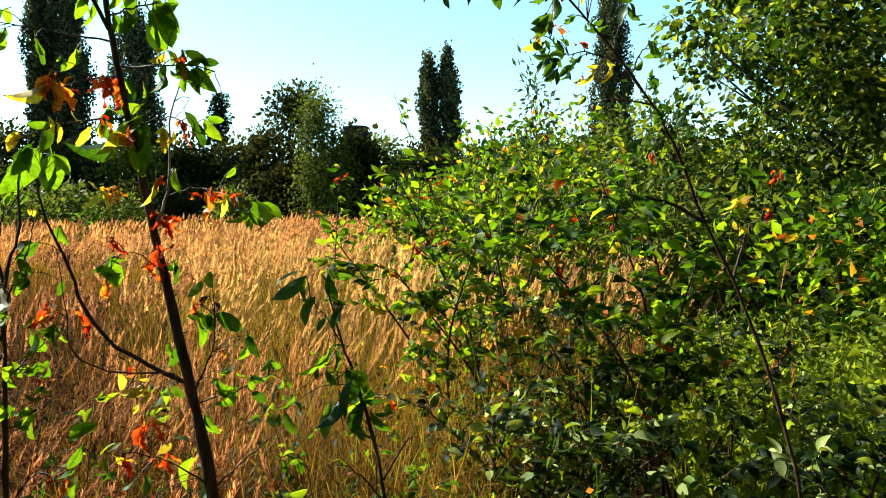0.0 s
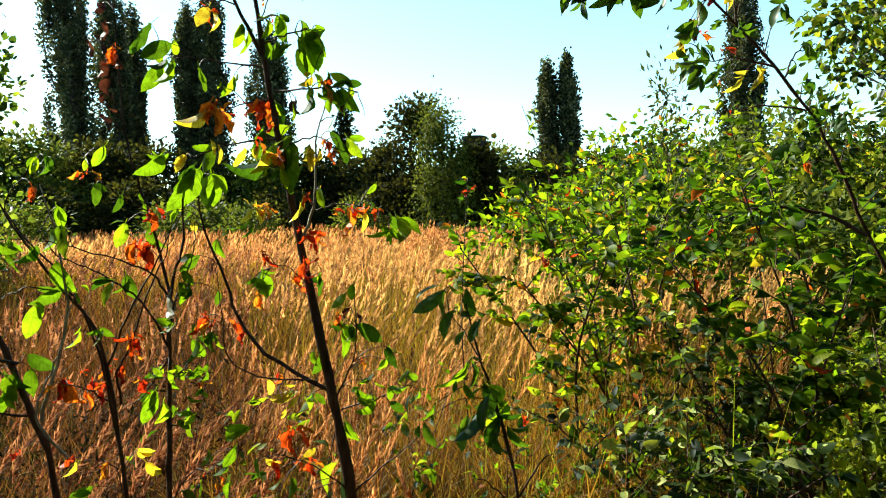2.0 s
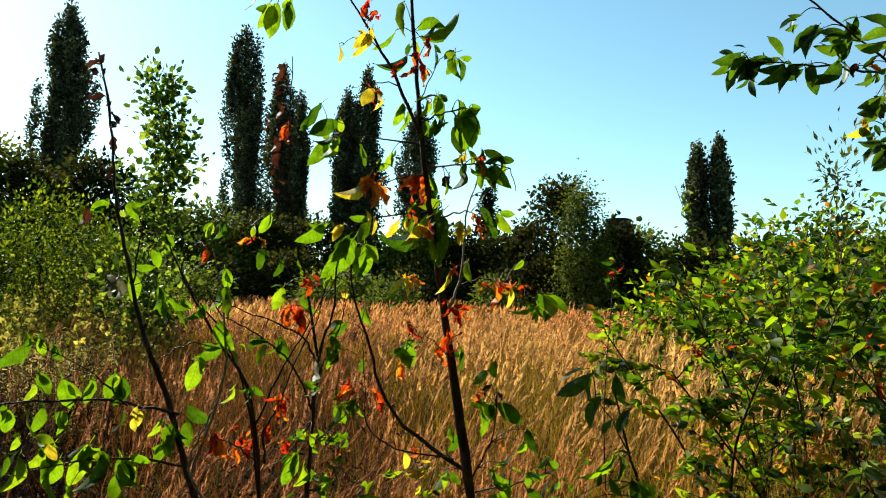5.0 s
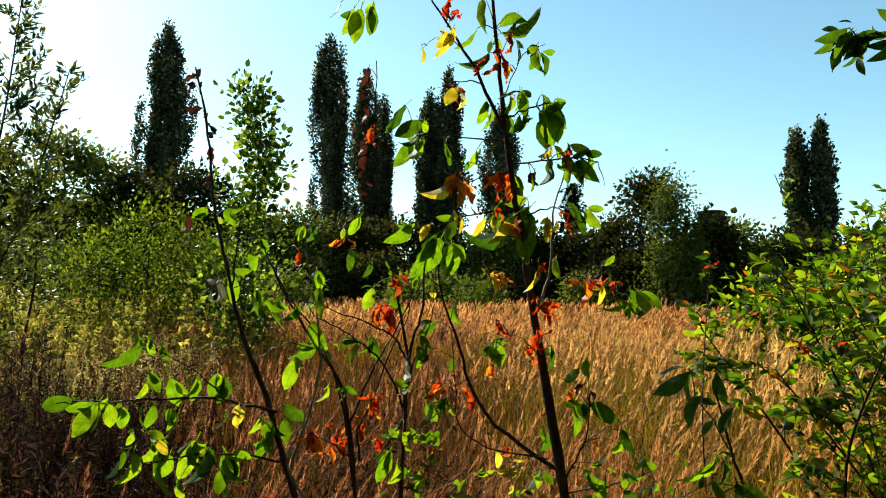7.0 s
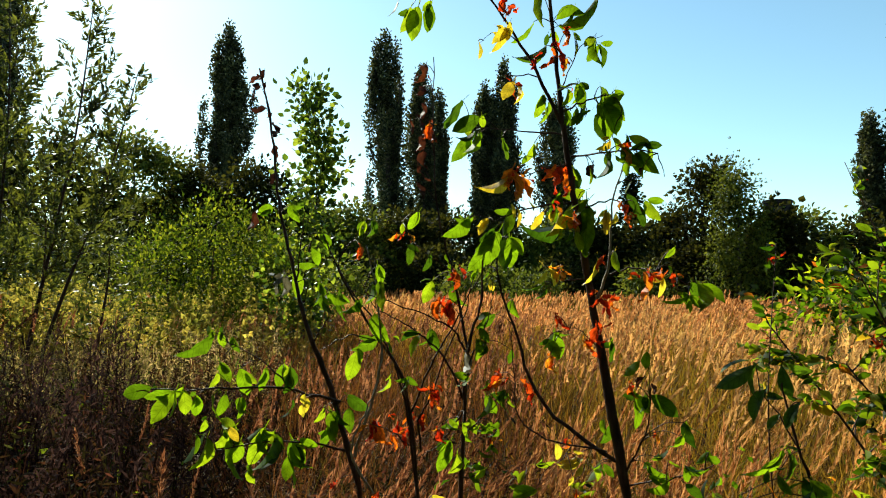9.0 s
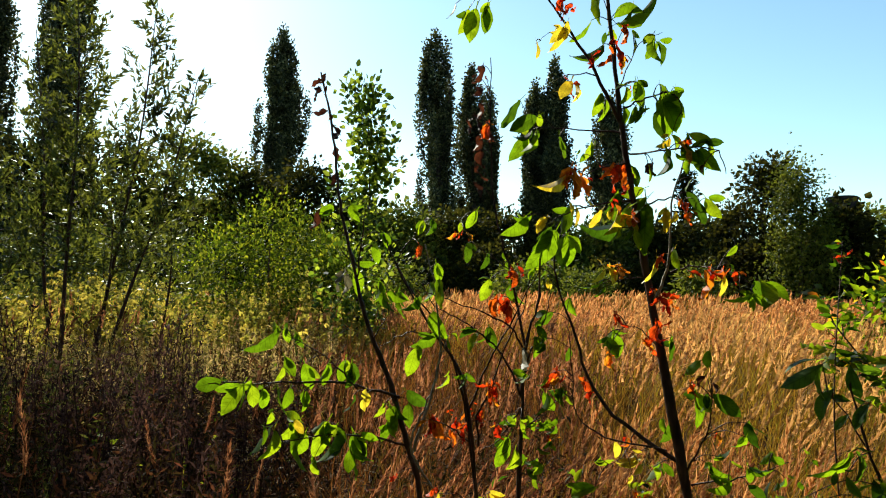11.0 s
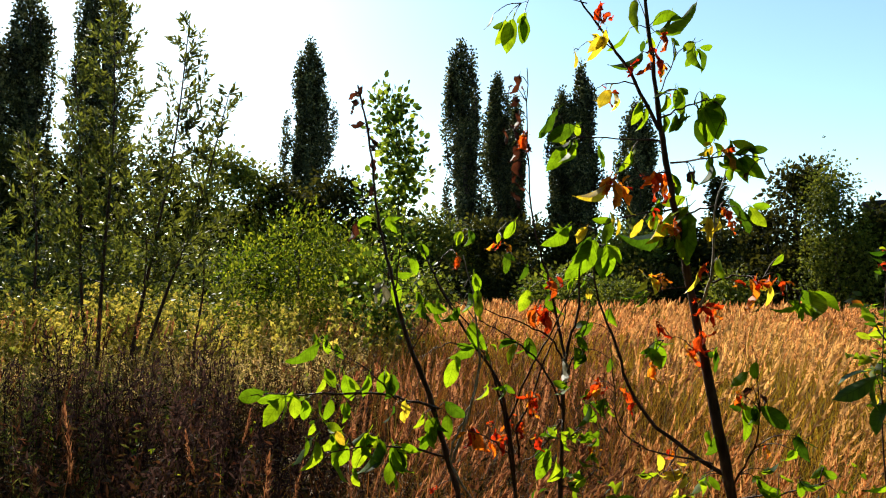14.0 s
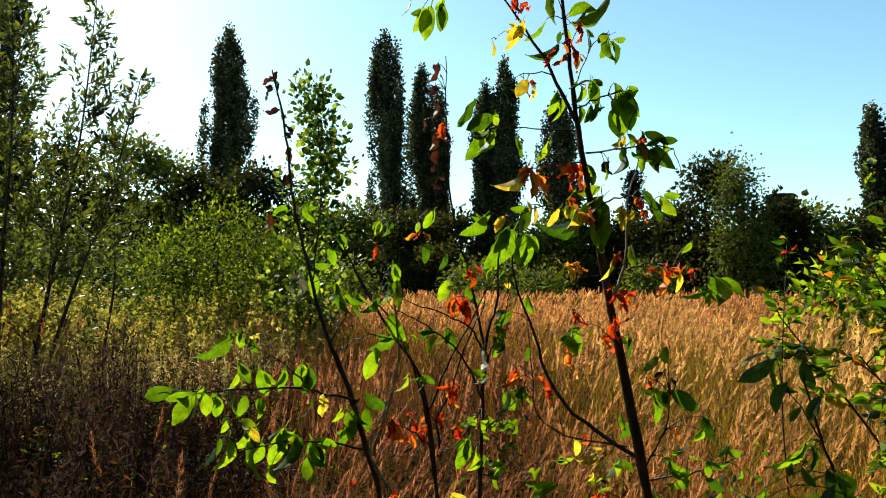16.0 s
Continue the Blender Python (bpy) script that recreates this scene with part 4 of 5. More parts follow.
LIT, SIDELIT = -np.array(sun_dir), unit(np.array([-0.70, -0.66, 0.25]))     # blades square to the sun, blades edge-on to it


class Sapling:
    """Slender stem with branches; every leaf is set where it hangs."""

    def __init__(self, label, base, stem, r0, seed, bark=None, kinds=None, more=0):
        self.r = np.random.default_rng(seed)
        self.base, self.bark, self.kinds = np.array(base, float), bark or M_TWIG, kinds or KINDS
        self.more = more                                         # leaves added at each bud
        self.root = thing("sapling", label, "sapling", "saplings", at=base)
        self.line = curve_through(stem, 6)
        self.line += self.r.normal(size=self.line.shape) * 0.0014
        knots = 1 + 0.16 * np.clip(self.r.normal(size=len(self.line)), -1, 1.5)
        part_np("stem", tube(self.line - self.base, np.linspace(r0, r0 * 0.22, len(self.line)) * knots, 8), self.bark, self.root)

    def branch(self, ctrl, rad, pale=False):
        bl = curve_through(ctrl, 5)
        bl += self.r.normal(size=bl.shape) * 0.002
        return part_np("branch", tube(bl - self.base, np.linspace(rad, rad * 0.3, len(bl)), 6), M_PALETWIG if pale else self.bark, self.root), bl

    def leaves(self, twig, rows):
        """rows: kind, x and z of the blade's foot, its length, and the angle from hanging straight down (positive towards +x)."""
        r = self.r
        holder, bl = twig or (self.root, self.line)
        stalks = []
        for kind, x, z, size, angle in rows:
            near = np.hypot(bl[:, 0] - x, bl[:, 2] - z)
            k = int(np.argmin(near))
            p = np.array([x, bl[k, 1] + 0.025 * r.normal(), z])
            if near[k] > 0.006:
                q = bl[max(0, k - 1)]
                m = (p + q) / 2 + np.array([0, 0, 0.12 * near[k] + 0.004])
                stalks.append(tube(curve_through([q, m, p], 3) - self.base, np.linspace(0.0016, 0.0009, 7), 4))
            a = radians(angle)
            ax = unit(np.array([math.sin(a), 0.22 * r.normal(), -math.cos(a)]))
            shapes, mat = self.kinds[kind]
            face = SIDELIT * (1 if r.random() < 0.7 else -1) if kind == "d" else LIT if kind in "gy" else np.array([0, -1.0, 0])
            R = frames_for(ax[None], (face + r.normal(size=3) * (0.22 if kind == "d" else 0.42))[None])[0]
            leaf_object(holder, self.base, p, R, size * (1.2 if kind == "o" else 1.07), shapes, mat, r)
            # smaller leaves share the same bud
            for _ in range(2 if kind == "o" else 0 if kind == "b" else int(r.integers(0, 3)) + self.more):
                turn = a + r.normal() * 0.8
                ax = unit(np.array([math.sin(turn), 0.3 * r.normal(), -math.cos(turn)]))
                R = frames_for(ax[None], (face + r.normal(size=3) * 0.7)[None])[0]
                leaf_object(holder, self.base, p + r.normal(size=3) * 0.008, R, size * (0.45 + 0.45 * r.random()), shapes, mat, r)
        if stalks:
            part_np("brushwood", join_np(stalks), self.bark, holder, kind="stuff")


rusty = Sapling("young tree with green, yellow and rusty red leaves", (0.26, 1.98, 0), [(0.26, 1.98, -0.05), (0.17, 1.98, 0.55), (0.1, 1.98, 1.02), (0.03, 1.98, 1.42), (-0.01, 1.98, 1.66), (-0.05, 1.98, 1.9), (-0.08, 1.98, 2.13), (-0.11, 1.98, 2.43), (-0.13, 1.97, 2.75)], 0.0185, 11)
rusty.leaves(None, [("d", -0.132, 2.446, 0.087, -22), ("g", -0.099, 2.351, 0.054, 5), ("o", -0.062, 2.328, 0.055, 0), ("g", -0.122, 2.311, 0.096, -56), ("o", -0.091, 2.287, 0.067, 10), ("o", -0.102, 2.271, 0.044, -59), ("o", -0.067, 1.885, 0.038, -12), ("g", -0.066, 1.787, 0.125, -71), ("y", -0.054, 1.779, 0.050, 35), ("g", -0.080, 1.755, 0.038, -20), ("g", -0.035, 1.751, 0.056, 10), ("o", 0.020, 1.494, 0.054, 10), ("g", 0.052, 1.212, 0.062, -10), ("d", 0.110, 0.878, 0.111, 3)])
twig = rusty.branch([(-0.27, 1.9, 2.43), (-0.38, 1.87, 2.47), (-0.47, 1.86, 2.43)], 0.0015)
rusty.leaves(twig, [("d", -0.542, 2.420, 0.052, -22), ("g", -0.450, 2.413, 0.079, -11), ("g", -0.508, 2.409, 0.073, -22), ("g", -0.481, 2.402, 0.092, -18)])
twig = rusty.branch([(0.0, 1.98, 1.62), (-0.08, 1.95, 1.61), (-0.15, 1.94, 1.57)], 0.002)
rusty.leaves(twig, [("o", -0.074, 1.650, 0.031, 21), ("y", -0.106, 1.644, 0.048, 21), ("o", -0.079, 1.641, 0.043, -13), ("y", -0.117, 1.641, 0.052, -37), ("g", -0.126, 1.609, 0.062, -48), ("g", -0.121, 1.601, 0.046, -20)])
twig = rusty.branch([(-0.105, 1.98, 2.37), (-0.06, 1.95, 2.4)], 0.0015)
rusty.leaves(twig, [("g", -0.157, 2.375, 0.089, -38), ("d", -0.086, 2.357, 0.124, 107)])
twig = rusty.branch([(-0.08, 1.98, 2.07), (-0.16, 1.94, 2.24), (-0.24, 1.92, 2.37), (-0.34, 1.88, 2.52)], 0.006)
rusty.leaves(twig, [("o", -0.211, 2.417, 0.047, -29), ("o", -0.231, 2.415, 0.050, 4), ("o", -0.153, 2.249, 0.036, 0), ("g", -0.114, 2.153, 0.069, 3), ("g", -0.130, 2.149, 0.065, -17)])
twig = rusty.branch([(-0.14, 1.95, 2.2), (-0.22, 1.93, 2.2), (-0.26, 1.92, 2.18)], 0.002)
rusty.leaves(twig, [("y", -0.212, 2.187, 0.069, -25), ("o", -0.225, 2.186, 0.042, 28)])
twig = rusty.branch([(-0.08, 1.98, 2.1), (0.0, 1.93, 2.12), (0.07, 1.88, 2.11), (0.09, 1.86, 2.05)], 0.003)
rusty.leaves(twig, [("g", 0.031, 2.156, 0.054, 5), ("g", 0.072, 2.139, 0.062, -7), ("d", 0.054, 2.126, 0.080, 26), ("g", -0.066, 2.112, 0.053, 9), ("g", 0.025, 2.103, 0.101, 29), ("g", -0.031, 2.099, 0.058, -16), ("g", 0.040, 2.099, 0.092, 28), ("g", -0.015, 2.097, 0.050, -18), ("d", 0.031, 2.086, 0.076, -5), ("g", 0.063, 2.010, 0.045, 23)])
twig = rusty.branch([(-0.05, 1.98, 1.97), (0.05, 1.88, 1.96), (0.16, 1.83, 1.95), (0.19, 1.81, 1.88)], 0.003)
rusty.leaves(twig, [("d", 0.106, 1.999, 0.051, 65), ("y", 0.056, 1.995, 0.043, -44), ("o", 0.082, 1.972, 0.062, 20), ("g", 0.148, 1.972, 0.067, 23), ("g", 0.089, 1.968, 0.067, 29), ("d", 0.056, 1.967, 0.042, -14), ("d", 0.127, 1.954, 0.074, 35), ("b", 0.012, 1.938, 0.057, 3), ("g", 0.050, 1.938, 0.060, -19), ("g", 0.001, 1.924, 0.048, 7), ("b", 0.137, 1.908, 0.024, -11)])
twig = rusty.branch([(-0.08, 1.98, 2.04), (-0.2, 2.02, 2.06), (-0.39, 2.04, 2.09)], 0.003)
rusty.leaves(twig, [("g", -0.376, 2.162, 0.108, -38), ("g", -0.323, 2.106, 0.091, -60), ("g", -0.366, 2.060, 0.085, -27), ("g", -0.326, 2.054, 0.076, -27), ("g", -0.256, 2.045, 0.069, 6), ("g", -0.158, 2.017, 0.060, -11)])
twig = rusty.branch([(-0.04, 1.98, 1.84), (-0.17, 1.87, 1.81), (-0.27, 1.81, 1.76)], 0.003)
rusty.leaves(twig, [("g", -0.011, 1.874, 0.065, -68), ("g", -0.085, 1.856, 0.063, -19), ("o", -0.086, 1.819, 0.032, 8), ("y", -0.190, 1.808, 0.050, 5), ("y", -0.082, 1.808, 0.079, -18), ("g", -0.210, 1.807, 0.072, -10), ("y", -0.124, 1.804, 0.058, -41), ("g", -0.318, 1.782, 0.081, -42), ("y", -0.272, 1.782, 0.048, -31)])
twig = rusty.branch([(-0.06, 1.98, 1.95), (-0.14, 1.92, 1.92), (-0.22, 1.88, 1.88)], 0.0025)
rusty.leaves(twig, [("g", -0.175, 1.966, 0.025, -18), ("d", -0.048, 1.945, 0.068, 20), ("o", -0.126, 1.939, 0.025, 15), ("o", -0.079, 1.935, 0.072, -10), ("o", -0.090, 1.931, 0.043, -22), ("o", -0.067, 1.928, 0.058, 9), ("o", -0.201, 1.918, 0.075, -23), ("o", -0.186, 1.911, 0.059, -3), ("y", -0.220, 1.910, 0.092, -56), ("o", -0.171, 1.892, 0.046, -14)])
twig = rusty.branch([(-0.03, 1.98, 1.82), (0.06, 1.95, 1.84), (0.14, 1.92, 1.8)], 0.003)
rusty.leaves(twig, [("g", 0.103, 1.855, 0.054, 32), ("d", -0.019, 1.835, 0.097, 2), ("d", 0.150, 1.834, 0.069, 33), ("d", -0.004, 1.831, 0.145, 3), ("g", 0.118, 1.830, 0.072, 17), ("o", 0.081, 1.826, 0.044, 22), ("o", -0.043, 1.803, 0.053, -14), ("o", 0.095, 1.792, 0.038, 20)])
twig = rusty.branch([(0.01, 1.98, 1.54), (0.05, 1.95, 1.64), (0.06, 1.93, 1.82), (0.1, 1.92, 1.95)], 0.005, pale=True)
rusty.leaves(twig, [("g", 0.106, 1.936, 0.042, -17), ("d", 0.115, 1.889, 0.041, -18), ("y", 0.045, 1.805, 0.065, -6), ("y", 0.070, 1.797, 0.036, -20), ("y", 0.072, 1.704, 0.025, -21), ("d", 0.068, 1.696, 0.058, 7), ("y", 0.021, 1.680, 0.074, 0), ("o", 0.030, 1.676, 0.033, -19), ("o", 0.011, 1.591, 0.026, 10), ("o", 0.033, 1.565, 0.051, 27), ("o", 0.050, 1.558, 0.053, 37)])
twig = rusty.branch([(0.05, 1.95, 1.63), (0.12, 1.93, 1.65), (0.21, 1.87, 1.63), (0.26, 1.84, 1.59)], 0.003)
rusty.leaves(twig, [("g", 0.222, 1.703, 0.033, -31), ("g", 0.205, 1.655, 0.028, 24), ("o", 0.107, 1.635, 0.027, 56), ("o", 0.153, 1.635, 0.075, -14), ("o", 0.208, 1.634, 0.036, 9), ("y", 0.189, 1.628, 0.058, -2), ("o", 0.166, 1.623, 0.028, 140), ("d", 0.270, 1.611, 0.090, 10), ("g", 0.217, 1.584, 0.060, 46), ("g", 0.244, 1.577, 0.049, 48), ("g", 0.240, 1.577, 0.056, -53)])
twig = rusty.branch([(0.07, 1.98, 1.11), (-0.13, 2.03, 1.25), (-0.21, 2.07, 1.44), (-0.27, 2.08, 1.61), (-0.28, 2.08, 1.76)], 0.007)
rusty.leaves(twig, [("g", -0.289, 1.764, 0.079, -45), ("g", -0.268, 1.761, 0.133, -24), ("d", -0.244, 1.755, 0.109, 2), ("g", -0.235, 1.747, 0.091, 8), ("g", -0.354, 1.672, 0.044, 41), ("g", -0.306, 1.655, 0.051, -10), ("g", -0.341, 1.646, 0.036, -23), ("y", -0.292, 1.612, 0.032, 13), ("d", -0.231, 1.557, 0.056, 13), ("g", -0.277, 1.512, 0.068, -55), ("o", -0.185, 1.311, 0.041, 19), ("o", -0.160, 1.285, 0.036, -13), ("d", 0.028, 1.100, 0.063, -12), ("g", 0.010, 1.090, 0.040, 25)])
twig = rusty.branch([(-0.04, 2.0, 1.18), (-0.07, 1.95, 1.12), (-0.12, 1.92, 1.1)], 0.002)
rusty.leaves(twig, [("o", -0.049, 1.159, 0.031, -45), ("g", -0.146, 1.107, 0.052, 90), ("y", -0.030, 1.105, 0.074, -57), ("y", -0.045, 1.085, 0.027, -20), ("d", -0.142, 1.051, 0.076, -66)])
twig = rusty.branch([(0.1, 1.98, 1.09), (0.15, 1.87, 1.24), (0.15, 1.85, 1.42)], 0.003)
rusty.leaves(twig, [("d", 0.147, 1.431, 0.045, -11), ("d", 0.127, 1.404, 0.052, -50), ("b", 0.141, 1.364, 0.038, -31), ("b", 0.152, 1.354, 0.028, 23), ("o", 0.101, 1.348, 0.036, 16), ("g", 0.113, 1.326, 0.092, 7), ("d", 0.135, 1.324, 0.044, -6), ("g", 0.157, 1.318, 0.078, 50), ("d", 0.237, 1.250, 0.058, 9), ("g", 0.230, 1.220, 0.052, -18), ("o", 0.172, 1.209, 0.023, 10), ("g", 0.168, 1.141, 0.043, 101), ("g", 0.155, 1.117, 0.042, 33)])
twig = rusty.branch([(0.11, 1.98, 1.05), (0.22, 1.9, 1.1), (0.33, 1.85, 1.16)], 0.003)
rusty.leaves(twig, [("d", 0.297, 1.177, 0.039, -33), ("d", 0.283, 1.174, 0.039, 74), ("g", 0.236, 1.150, 0.049, 73), ("g", 0.204, 1.138, 0.035, 69), ("g", 0.322, 1.121, 0.035, -29), ("g", 0.150, 1.104, 0.051, 76), ("g", 0.204, 1.089, 0.063, -55), ("g", 0.204, 1.089, 0.056, -24), ("d", 0.244, 1.086, 0.050, 50), ("d", 0.128, 1.011, 0.065, 19)])
twig = rusty.branch([(0.14, 1.98, 0.8), (0.26, 1.92, 0.92), (0.33, 1.9, 0.98)], 0.003)
twig = rusty.branch([(0.14, 1.98, 0.8), (0.04, 1.93, 0.9), (-0.03, 1.9, 0.95)], 0.003)
rusty.leaves(twig, [("o", -0.034, 1.041, 0.069, 8), ("o", -0.012, 1.024, 0.051, 22), ("y", -0.101, 0.961, 0.037, 58), ("d", -0.122, 0.958, 0.079, 2), ("o", -0.078, 0.951, 0.048, 15), ("y", 0.000, 0.938, 0.055, 51), ("o", -0.017, 0.935, 0.050, 13), ("o", 0.020, 0.927, 0.051, 15), ("d", -0.037, 0.889, 0.056, 5), ("d", -0.135, 0.840, 0.074, -13), ("g", -0.078, 0.836, 0.050, -3), ("o", -0.018, 0.823, 0.033, 13), ("g", -0.093, 0.793, 0.042, -44), ("o", -0.043, 0.768, 0.041, 8)])
twig = rusty.branch([(-0.08, 1.98, 2.16), (-0.02, 1.95, 2.28), (0.04, 1.93, 2.3)], 0.002)
rusty.leaves(twig, [("g", -0.040, 2.310, 0.067, 8), ("d", 0.021, 2.291, 0.070, 2), ("g", 0.024, 2.289, 0.064, 25), ("o", -0.066, 2.266, 0.045, 4), ("d", -0.022, 2.180, 0.076, 17), ("g", -0.031, 2.178, 0.068, 11), ("o", -0.046, 2.171, 0.014, -20), ("g", -0.059, 2.164, 0.050, -9)])
twig = rusty.branch([(0.05, 1.98, 1.14), (-0.12, 2.0, 1.16), (-0.201, 1.99, 1.226), (-0.21, 1.99, 1.331), (-0.221, 1.99, 1.444), (-0.23, 1.99, 1.509)], 0.003)
rusty.leaves(twig, [("o", -0.259, 1.341, 0.057, -13), ("o", -0.249, 1.328, 0.042, -29), ("d", -0.234, 1.301, 0.065, -11), ("d", -0.228, 1.287, 0.047, 4), ("g", -0.285, 1.283, 0.073, -10), ("y", -0.095, 1.145, 0.048, 13), ("y", -0.034, 1.122, 0.056, -60)])
twig = rusty.branch([(0.03, 1.98, 1.42), (-0.03, 1.94, 1.48), (-0.09, 1.91, 1.47)], 0.002)
rusty.leaves(twig, [("o", -0.092, 1.518, 0.048, 17), ("g", -0.093, 1.466, 0.075, 9), ("o", -0.005, 1.455, 0.069, 8), ("d", -0.115, 1.453, 0.061, 37), ("g", 0.061, 1.452, 0.067, -9), ("o", -0.104, 1.410, 0.045, 4)])
twig = rusty.branch([(-0.2, 1.93, 2.3), (-0.26, 1.93, 2.335), (-0.311, 1.93, 2.3)], 0.0018)
rusty.leaves(twig, [("y", -0.259, 2.343, 0.032, 61), ("y", -0.231, 2.331, 0.069, -12), ("y", -0.308, 2.296, 0.057, 10)])

withered = Sapling("young tree with a withered brown tip and hanging green leaves", (-0.6, 2.1, 0), [(-0.6, 2.1, -0.05), (-0.66, 2.08, 0.5), (-0.7, 2.07, 0.93), (-0.74, 2.05, 1.09), (-0.79, 2.04, 1.27), (-0.86, 2.01, 1.46), (-0.91, 2.01, 1.64), (-0.97, 2.02, 1.86), (-1.0, 2.03, 2.08), (-1.05, 2.03, 2.3)], 0.012, 12)
withered.leaves(None, [("b", -1.040, 2.299, 0.041, -38), ("b", -1.034, 2.269, 0.046, -58), ("b", -1.037, 2.243, 0.070, -40), ("b", -1.029, 2.218, 0.031, 151), ("b", -1.018, 2.166, 0.054, -52), ("b", -1.015, 2.152, 0.038, 26), ("b", -1.027, 2.131, 0.050, 15), ("b", -1.006, 2.093, 0.061, 14), ("b", -0.998, 2.044, 0.061, 28), ("b", -0.980, 1.951, 0.044, -1), ("g", -0.957, 1.859, 0.060, 24), ("g", -0.999, 1.852, 0.048, -53), ("b", -1.022, 1.823, 0.058, -25), ("d", -0.770, 1.203, 0.082, -18), ("g", -0.789, 1.159, 0.072, -29)])
twig = withered.branch([(-0.76, 2.05, 1.23), (-0.88, 1.89, 1.29), (-1.0, 1.72, 1.31), (-1.14, 1.57, 1.32)], 0.005)
withered.leaves(twig, [("g", -1.013, 1.350, 0.060, -29), ("g", -1.111, 1.327, 0.077, -75), ("g", -1.077, 1.319, 0.075, 9), ("g", -1.060, 1.315, 0.067, 6), ("g", -1.094, 1.307, 0.094, -30), ("d", -1.003, 1.297, 0.070, -15), ("g", -1.041, 1.296, 0.063, 3), ("g", -0.993, 1.290, 0.059, -3), ("g", -0.954, 1.281, 0.062, -5), ("d", -0.963, 1.279, 0.051, 5), ("y", -0.818, 1.264, 0.050, 10), ("g", -0.881, 1.247, 0.066, -10), ("g", -0.752, 1.246, 0.078, 55), ("g", -0.789, 1.222, 0.040, 34), ("g", -0.808, 1.214, 0.050, -18), ("g", -0.733, 1.212, 0.070, 4), ("d", -0.763, 1.207, 0.076, -5)])
twig = withered.branch([(-0.74, 2.06, 1.08), (-0.86, 1.85, 1.15), (-1.01, 1.65, 1.15)], 0.004)
withered.leaves(twig, [("g", -1.029, 1.228, 0.041, -12), ("y", -0.953, 1.212, 0.045, 31), ("g", -0.964, 1.203, 0.084, -34), ("g", -1.011, 1.202, 0.050, 7), ("g", -0.974, 1.201, 0.030, 21), ("g", -1.001, 1.199, 0.101, -45), ("g", -0.895, 1.193, 0.107, -27), ("g", -0.896, 1.190, 0.065, -11), ("g", -0.994, 1.189, 0.083, -8), ("g", -0.869, 1.184, 0.052, -39), ("d", -0.955, 1.173, 0.119, -13), ("d", -0.878, 1.171, 0.108, -16), ("g", -0.937, 1.170, 0.082, -23), ("g", -0.857, 1.141, 0.097, 16), ("d", -0.843, 1.127, 0.069, 24), ("d", -0.862, 1.089, 0.089, -1), ("g", -0.921, 1.087, 0.045, 14)])
twig = withered.branch([(-0.85, 1.9, 1.28), (-0.93, 1.84, 1.38), (-1.03, 1.78, 1.44)], 0.003)
withered.leaves(twig, [("g", -1.041, 1.460, 0.046, 6), ("g", -1.050, 1.460, 0.111, -37), ("g", -1.006, 1.444, 0.044, 22), ("d", -1.004, 1.421, 0.050, -13), ("g", -1.039, 1.371, 0.062, 31), ("g", -0.902, 1.360, 0.072, -26), ("g", -0.886, 1.360, 0.067, -12), ("g", -0.970, 1.357, 0.078, 4), ("g", -0.852, 1.356, 0.082, -5)])
twig = withered.branch([(-0.72, 2.06, 1.06), (-0.66, 2.03, 1.22), (-0.62, 2.01, 1.36), (-0.63, 1.99, 1.57), (-0.66, 1.97, 1.72)], 0.006, pale=True)
twig = withered.branch([(-0.9, 2.01, 1.6), (-0.86, 1.96, 1.76), (-0.84, 1.93, 1.83)], 0.003)
withered.leaves(twig, [("g", -0.803, 1.754, 0.041, 27), ("g", -0.830, 1.711, 0.055, 17), ("g", -0.919, 1.642, 0.087, 9), ("s", -0.951, 1.633, 0.082, -31), ("g", -0.831, 1.604, 0.071, 10)])
twig = withered.branch([(-0.84, 2.02, 1.42), (-0.8, 1.97, 1.46), (-0.75, 1.93, 1.52)], 0.003)
withered.leaves(twig, [("d", -0.779, 1.573, 0.075, 8)])
twig = withered.branch([(-0.66, 2.07, 0.95), (-0.707, 2.0, 1.091), (-0.667, 2.0, 1.203), (-0.632, 2.0, 1.281), (-0.614, 2.0, 1.366), (-0.59, 2.0, 1.435)], 0.004, pale=True)
withered.leaves(twig, [("o", -0.754, 1.001, 0.029, -50)])

slim = Sapling("thin sapling with green leaves and a withered side shoot", (-0.42, 2.06, 0), [(-0.42, 2.06, -0.05), (-0.4, 2.05, 0.5), (-0.38, 2.05, 0.96), (-0.37, 2.05, 1.2), (-0.36, 2.05, 1.4), (-0.32, 2.06, 1.56), (-0.32, 2.06, 1.78)], 0.01, 13)
slim.leaves(None, [("g", -0.388, 1.097, 0.070, -14), ("g", -0.354, 1.074, 0.043, -36), ("y", -0.436, 0.935, 0.064, 35), ("b", -0.391, 0.930, 0.048, -4)])
twig = slim.branch([(-0.36, 2.05, 1.38), (-0.4, 2.04, 1.46), (-0.47, 2.03, 1.5), (-0.57, 2.0, 1.54), (-0.7, 1.98, 1.58)], 0.004)
slim.leaves(twig, [("d", -0.606, 1.609, 0.087, 12), ("g", -0.671, 1.557, 0.079, -42)])
twig = slim.branch([(-0.36, 2.06, 1.4), (-0.41, 2.09, 1.62), (-0.46, 2.08, 1.82), (-0.48, 2.08, 2.05), (-0.48, 2.08, 2.32)], 0.005)
